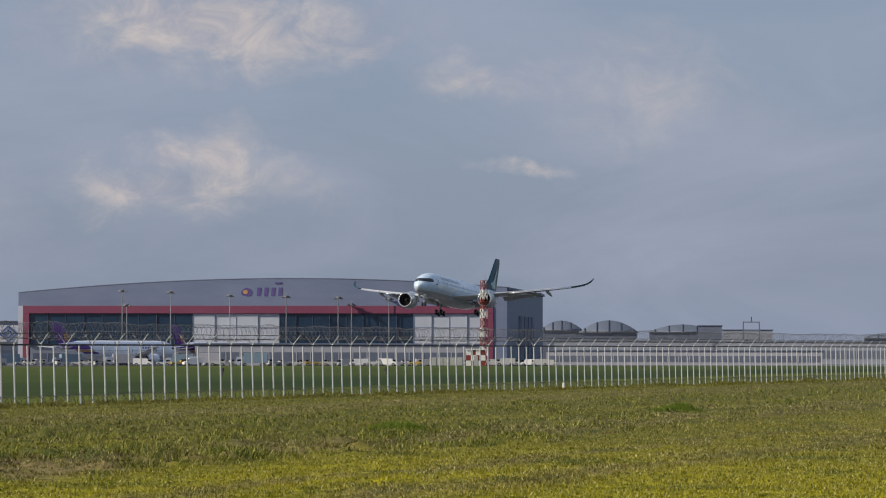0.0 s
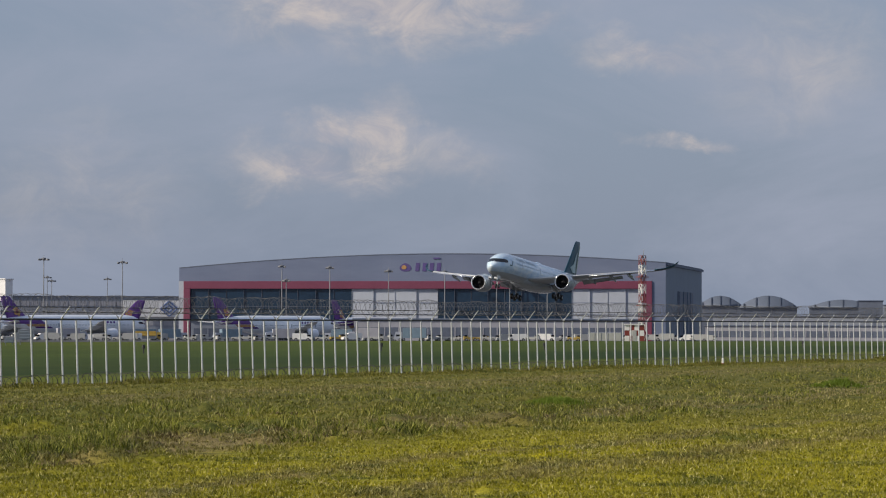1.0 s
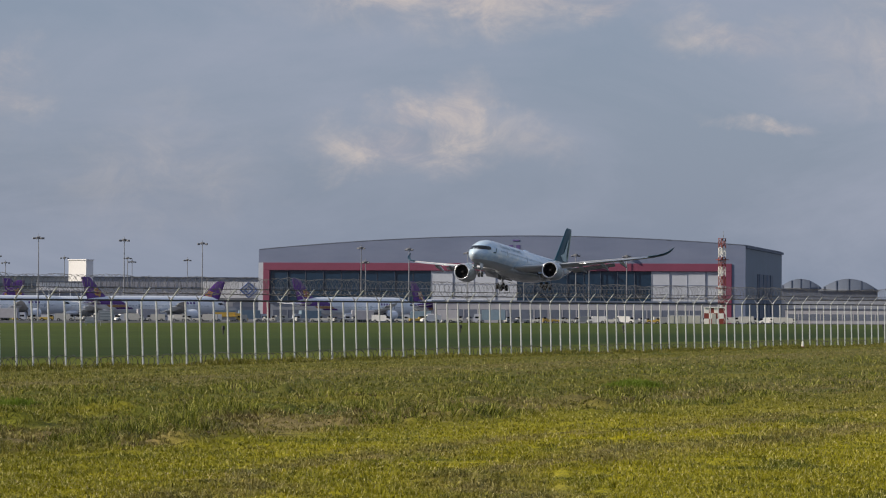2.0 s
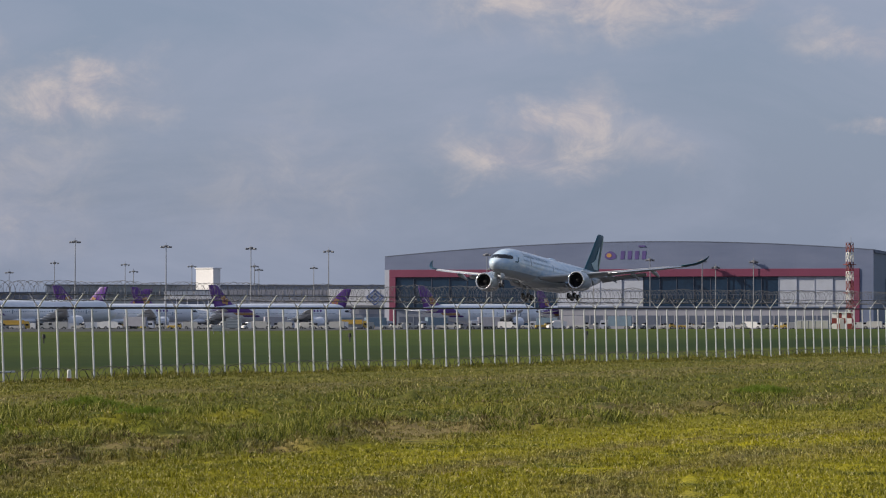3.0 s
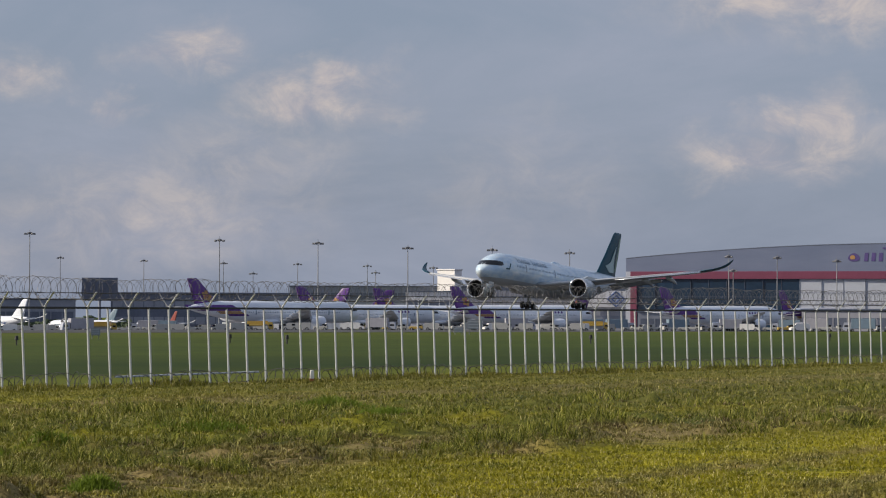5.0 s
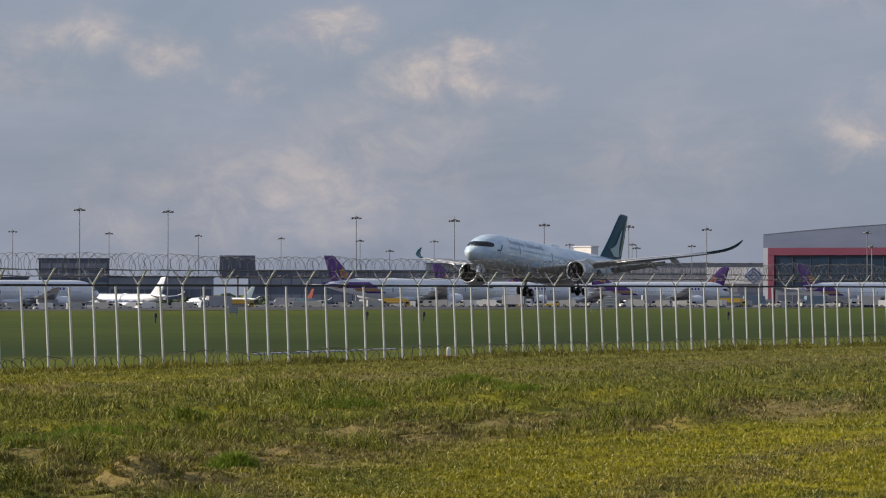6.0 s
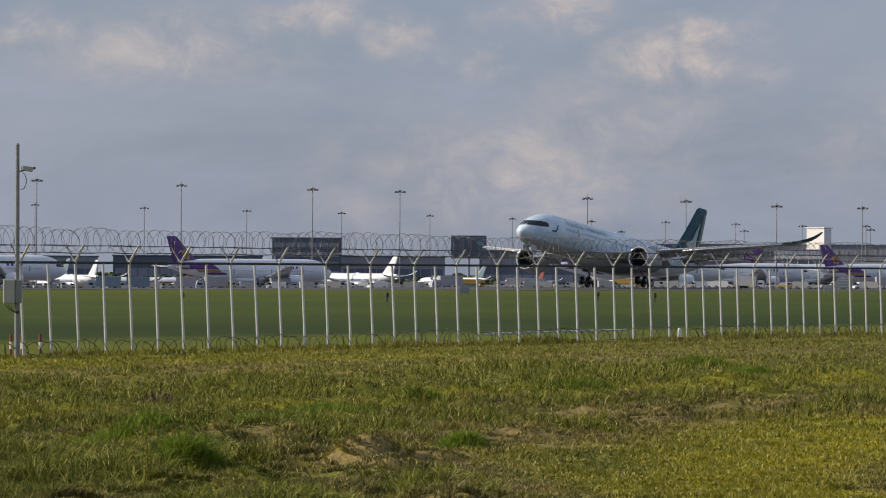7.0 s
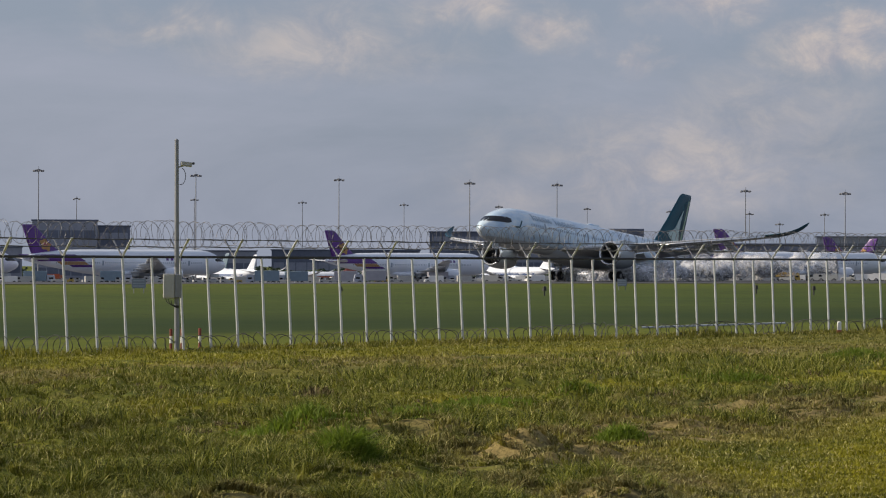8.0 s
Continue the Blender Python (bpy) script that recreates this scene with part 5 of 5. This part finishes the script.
def stake(az, off, label):
    q = ray_fence(az, off)
    s = thing("white_marker", pose(q.x, q.y, 0), label, "marker", "white markers")
    part("post", tube(bmesh.new(), (0, 0, 0.16), (0, 0, 0.44), 0.085, 0.08, 10), "paint_white", s)
    part("foot", tube(bmesh.new(), (0, 0, -0.02), (0, 0, 0.16), 0.095, 0.095, 10), "orange", s)
    part("cap", tube(bmesh.new(), (0, 0, 0.44), (0, 0, 0.49), 0.08, 0.05, 10), "paint_white", s)


stake(-1.14, -0.8, "short white marker stub with orange foot")
stake(16.2, -0.8, "short white marker stub with orange foot")


# boards and stubs in the turf beyond the fence
def field_sign(az, r, w, h):
    x, y = pol(az, r)
    s = thing("field_sign", pose(x, y, gz(y, x), 0, 0, -az), "grey lettered board on two legs in the turf", "sign", "field signs")
    for sx in (-1, 1):
        part("leg", tube(bmesh.new(), (sx * w * 0.35, 0, -0.05), (sx * w * 0.35, 0, h), 0.04, n=6), "pole", s)
    b = part("board", box(-w / 2, w / 2, -0.08, -0.045, h * 0.35, h, 0.01), "building", s)
    for k in range(3):
        part("text_bar", box(-w * 0.4, w * 0.4, -0.10, -0.084, h * (0.45 + 0.18 * k), h * (0.53 + 0.18 * k)), "panel", b)


for a, r, w, h in ((-15.27, 232, 1.15, 1.2), (-5.5, 268, 0.9, 1.05), (2.15, 350, 1.9, 1.9), (1.82, 345, 1.2, 0.9)):
    field_sign(a, r, w, h)


def stub(az, r, h=0.75):
    x, y = pol(az, r)
    s = thing("edge_light", pose(x, y, gz(y, x)), "dark stubby light marker in the turf", "light marker", "turf light markers")
    part("stem", tube(bmesh.new(), (0, 0, -0.03), (0, 0, h * 0.55), 0.06, n=8), "wire", s)
    part("head", tube(bmesh.new(), (0, 0, h * 0.55), (0, 0, h), 0.17, 0.12, 10), "dark", s)


for a, r in ((-7.07, 222), (-1.65, 235), (-2.8, 240), (4.5, 245), (9.3, 270), (12.6, 280), (17.8, 330), (-11.2, 215)):
    stub(a, r)


def drain_kerb():
    bm = bmesh.new()
    for a0, a1, r0, r1 in ((-5.1, -2.2, 117, 127),):
        for k in range(10):
            s0, s1 = a0 + (a1 - a0) * k / 10, a0 + (a1 - a0) * (k + 0.96) / 10
            q0, q1 = r0 + (r1 - r0) * k / 10, r0 + (r1 - r0) * (k + 0.96) / 10
            pts = [(*pol(s0, q0), 0), (*pol(s1, q1), 0), (*pol(s1, q1 + 0.7), 0), (*pol(s0, q0 + 0.7), 0)]
            slab(bm, pts, (0, 0, 0.0), (0, 0, 0.06))
    tagged(obj("drain_kerb", bm, "panel"), "pale concrete drain kerb in the turf", "kerb", kind="structure")


drain_kerb()


# ---- grass ----
def blades(name, xy, height, width, mat, label, seed, droop=0.5, floor=0.0):
    """Curved tapering blades, each a strip of three faces."""
    g = np.random.default_rng(seed)
    n = len(xy)
    a = g.uniform(0, 2 * np.pi, n)
    lx, ly = np.cos(a), np.sin(a)
    b = g.uniform(0, 2 * np.pi, n)
    bend = height * g.uniform(0.15, droop, n)
    bx, by = np.cos(b) * bend, np.sin(b) * bend
    z0 = np.zeros(n) + floor
    V = np.empty((n, 5, 3))
    w = width / 2
    for i, (f, wf, bf) in enumerate(((0.0, 1.0, 0.0), (0.55, 0.8, 0.3))):
        for s, j in ((-1, 0), (1, 1)):
            V[:, 2 * i + j, 0] = xy[:, 0] + s * lx * w * wf + bx * bf
            V[:, 2 * i + j, 1] = xy[:, 1] + s * ly * w * wf + by * bf
            V[:, 2 * i + j, 2] = z0 + f * height
    V[:, 4, 0], V[:, 4, 1], V[:, 4, 2] = xy[:, 0] + bx, xy[:, 1] + by, z0 + height * (1 - 0.25 * bend / height)
    k = (np.arange(n) * 5)[:, None]
    F = np.concatenate([k + np.array([[0, 1, 3]]), k + np.array([[0, 3, 2]]), k + np.array([[2, 3, 4]])], 1).reshape(-1)
    me = bpy.data.meshes.new(name)
    me.vertices.add(n * 5)
    me.vertices.foreach_set("co", V.reshape(-1).astype(np.float32))
    me.loops.add(len(F))
    me.loops.foreach_set("vertex_index", F.astype(np.int32))
    me.polygons.add(len(F) // 3)
    me.polygons.foreach_set("loop_start", np.arange(0, len(F), 3, dtype=np.int32))
    me.polygons.foreach_set("loop_total", np.full(len(F) // 3, 3, dtype=np.int32))
    me.materials.append(M[mat])
    me.update(calc_edges=True)
    return tagged(new(name, me), label, "grass", kind="stuff")


def grass():
    g = np.random.default_rng(7)
    n = 1050000
    az = np.radians(g.uniform(-20.5, 25.0, n))
    inv = g.uniform(1 / 260.0, 1 / 29.0, n)
    r = 1 / inv
    x, y = r * np.sin(az), r * np.cos(az)
    # drawn together into tufts a hand or two wide, wider farther off
    size = 0.26 + 0.24 * (wave(x, y, 0.7, 41) > 0)
    cx, cy = np.floor(x / size + 0.7 * np.sin(y * 3.1)), np.floor(y / size + 0.7 * np.sin(x * 2.3))
    hx1, hy1, pull = [np.mod(np.sin(cx * a + cy * b) * 43758.5, 1.0) for a, b in ((12.99, 78.23), (39.35, 11.14), (73.16, 52.24))]
    pull = (0.2 + 0.45 * pull) * np.interp(relief(x, y)[0], (0.15, 0.6), (0.15, 1.0))
    tx, ty = (cx + hx1 - 0.7 * np.sin(y * 3.1)) * size, (cy + hy1 - 0.7 * np.sin(x * 2.3)) * size
    x, y = x + (tx - x) * pull, y + (ty - y) * pull
    lush = np.mod(hx1 * 7.3 + hy1 * 3.1, 1.0)
    nn = x * FN.x + y * FN.y
    tt = x * FT.x + y * FT.y
    w = (tt / STEP - 80) / 50
    lim = 66.98 - 2.127 * w * w + 0.291 * w ** 3
    keep = nn < lim + 0.6
    x, y, nn, tt, r, lim, lush = x[keep], y[keep], nn[keep], tt[keep], r[keep], lim[keep], lush[keep]
    m = len(x)
    clump = wave(x, y, 0.9, 3)
    rough, z = relief(x, y)
    h = 0.035 + 0.035 * g.random(m) + rough * np.clip(0.09 + 0.08 * clump, 0.03, 0.28) * g.uniform(0.4, 1.3, m)
    h *= 0.6 + 0.8 * lush
    wd = 0.009 + 0.00016 * r
    # thin thatch in the hollows of the rough
    thin = (wave(x, y, 1.3, 17) + 0.5 * wave(x, y, 4.0, 18)) * np.maximum(rough, 0.3) > 0.75
    thin &= z < 0.06
    xy = np.stack([x, y], 1)
    tall = (rough > 0.45) & (clump + 0.5 * wave(x, y, 2.8, 19) > 0.55) & ~thin
    low = ~tall & ~thin
    blades("grass_turf", xy[low], h[low], wd[low] * g.uniform(0.7, 1.4, low.sum()), "blade", "yellow-green mown grass with straw blades", 11, 1.9, z[low])
    blades("rough_grass", xy[tall], h[tall] * 1.4, wd[tall] * g.uniform(0.6, 1.2, tall.sum()), "tall", "darker uncut rough grass in tufts", 12, 2.0, z[tall])
    blades("dry_thatch", xy[thin], h[thin] * 0.9, wd[thin] * g.uniform(0.7, 1.5, thin.sum()), "thatch", "dry brown thatch lying between the tufts", 16, 1.7, z[thin])
    # cut stalks lying in windrows
    k = g.uniform(25, 150, 26000)
    row = g.choice([21.0, 23.3, 33.0, 34.8, 36.0, 52.0, 55.0], len(k)) + g.normal(0, 0.55, len(k)) - 1.3 * wave(k, k * 0, 0.12, 8)
    sel = wave(k, row, 0.5, 31) > -0.1
    k, row = k[sel], row[sel]
    blades("cut_straw", np.stack([row * FN.x + k * FT.x, row * FN.y + k * FT.y], 1), g.uniform(0.03, 0.10, len(k)), np.full(len(k), 0.016), "straw", "pale dry grass cuttings lying in rows", 15, 3.5, relief(row * FN.x + k * FT.x, row * FN.y + k * FT.y)[1])
    # uncut strip along the fence, on both sides of it
    k = g.uniform(K0 - 3, K1, 90000)
    off = g.normal(-0.2, 0.6, len(k))
    w = (k - 80) / 50
    d = 66.98 - 2.127 * w * w + 0.291 * w ** 3 + off
    fx, fy = d * FN.x + k * STEP * FT.x, d * FN.y + k * STEP * FT.y
    fh = np.clip(0.25 + 0.11 * wave(fx, fy, 0.8, 21), 0.12, 0.6) * g.uniform(0.5, 1.15, len(k)) * np.exp(-(off / 1.1) ** 2)
    blades("fence_grass", np.stack([fx, fy], 1), np.maximum(fh, 0.08), 0.008 + 0.00016 * np.hypot(fx, fy), "blade", "uncut grass along the foot of the fence", 13, 0.7)
    # separate leafy weeds, in metres across and along
    cl = []
    for cn, ct, rad, hh, cnt in ((27.8, 25.8, 0.42, 0.62, 1500), (37.1, 40.9, 0.5, 0.36, 800), (28.3, 31.9, 0.35, 0.3, 500), (48.0, 64.2, 0.9, 0.45, 1500), (44.5, 61.9, 0.7, 0.3, 700), (37.6, 87.7, 0.9, 0.35, 900), (36.9, 116.7, 0.9, 0.4, 900),
                                 (37.2, 38.0, 0.9, 0.35, 900), (33.5, 30.0, 0.8, 0.3, 900), (41, 50, 0.9, 0.28, 900), (34, 33.5, 1.0, 0.26, 900)):
        q = g.normal(0, rad * 0.55, (cnt, 2))
        hgt = hh * np.exp(-(q ** 2).sum(1) / (rad * rad)) * g.uniform(0.5, 1.1, cnt) + 0.05
        cl.append((np.stack([(cn + q[:, 0]) * FN.x + (ct + q[:, 1] * 1.4) * FT.x, (cn + q[:, 0]) * FN.y + (ct + q[:, 1] * 1.4) * FT.y], 1), hgt))
    p, hgt = np.concatenate([c[0] for c in cl]), np.concatenate([c[1] for c in cl])
    blades("weed_tufts", p, hgt, np.full(len(p), 0.03), "weed", "fresh green leafy weed tufts in the turf", 14, 1.2, relief(p[:, 0], p[:, 1])[1])


def thatch_col(nt, v):
    g = nt.nodes.new("ShaderNodeNewGeometry")
    return ramp(nt, g.outputs["Random Per Island"], [(0.0, (0.03, 0.026, 0.014)), (0.4, (0.10, 0.078, 0.038)), (0.75, (0.19, 0.15, 0.07)), (1.0, (0.42, 0.35, 0.18))])


M["thatch"] = surface("dry_thatch", thatch_col, 0.15, rough=0.85, spec=0.1)
M["straw"] = surface("dry_straw", color=(0.40, 0.33, 0.17), rough=0.8, var=0.35, scale=6.0, spec=0.2)
M["weed"] = surface("weed_leaf", glow=0.4, color=(0.15, 0.21, 0.022), rough=0.65, var=0.45, scale=4.0, spec=0.25)
grass()


# ---- tyre smoke ----
def smoke_material():
    m = bpy.data.materials.new("tyre_smoke")
    m.use_nodes = True
    nt = m.node_tree
    b = nt.nodes["Principled BSDF"]
    b.inputs["Base Color"].default_value, b.inputs["Roughness"].default_value = (0.90, 0.91, 0.94, 1), 1.0
    b.inputs["Specular IOR Level"].default_value = 0.0
    tc = nt.nodes.new("ShaderNodeTexCoord")
    nt.links.new(ramp(nt, noise_tex(nt, tc.outputs["Object"], 0.9, 5.0, 0.6), [(0.36, 0.0), (0.64, 0.44)]), b.inputs["Alpha"])
    return m


M["smoke"] = smoke_material()
smoke = thing("tyre_smoke", pose(0, 0, 0), "thin white tyre smoke trailing over the runway", "smoke")
PUFFS = []


def runway_point(t):
    ts = [r[0] for r in FLIGHT]
    return tuple(float(np.interp(t, ts, [r[i] for r in FLIGHT])) for i in (1, 2))


srng = random.Random(12)
for i in range(96):
    born = 7.14 + 0.8 * i / 96
    x, y = runway_point(born)
    side = srng.choice((-5.3, 5.3))
    a = radians(204 - 90)
    x, y = x + side * math.sin(a) + srng.uniform(-1.2, 1.2), y + side * math.cos(a) + srng.uniform(-1.2, 1.2)
    bm = bmesh.new()
    bmesh.ops.create_icosphere(bm, subdivisions=2, radius=1.0)
    sz = srng.uniform(0.9, 2.2)
    for v in bm.verts:
        v.co *= 1 + 0.35 * noise.noise(v.co * 1.6 + Vector((i * 3.1, 0, 0)))
        v.co.x, v.co.y, v.co.z = v.co.x * sz * 1.5, v.co.y * sz * 1.2, v.co.z * sz * 0.85
    p = part("puff", bm, "smoke", smoke, "", True)
    PUFFS.append((p, born, x, y, sz, srng.uniform(0.7, 2.4), srng.uniform(0, 360)))


def motions():
    walk(landing_jet, [(t, jet_pose(*v)) for t, *v in FLIGHT])
    for p, born, x, y, sz, rise, spin in PUFFS:
        g = gz(y, x)
        deep = g - 3.2
        rows = [(0.0, pose(x, y, deep, 0, 0, spin)), (born - 0.05, pose(x, y, deep, 0, 0, spin)), (born + 0.12, pose(x - 2.0, y - 2.2, g + 0.5 * sz, 0, 0, spin + 15))]
        if born + 0.2 < 8.0:
            rows.append((8.0, pose(x + 9 * (8.0 - born), y + 10 * (8.0 - born), g + 0.5 * sz + rise * (8.0 - born) * 1.8, 0, 0, spin + 40)))
        else:
            rows[-1] = (8.0, rows[-1][1])
        walk(p, rows)


motions()
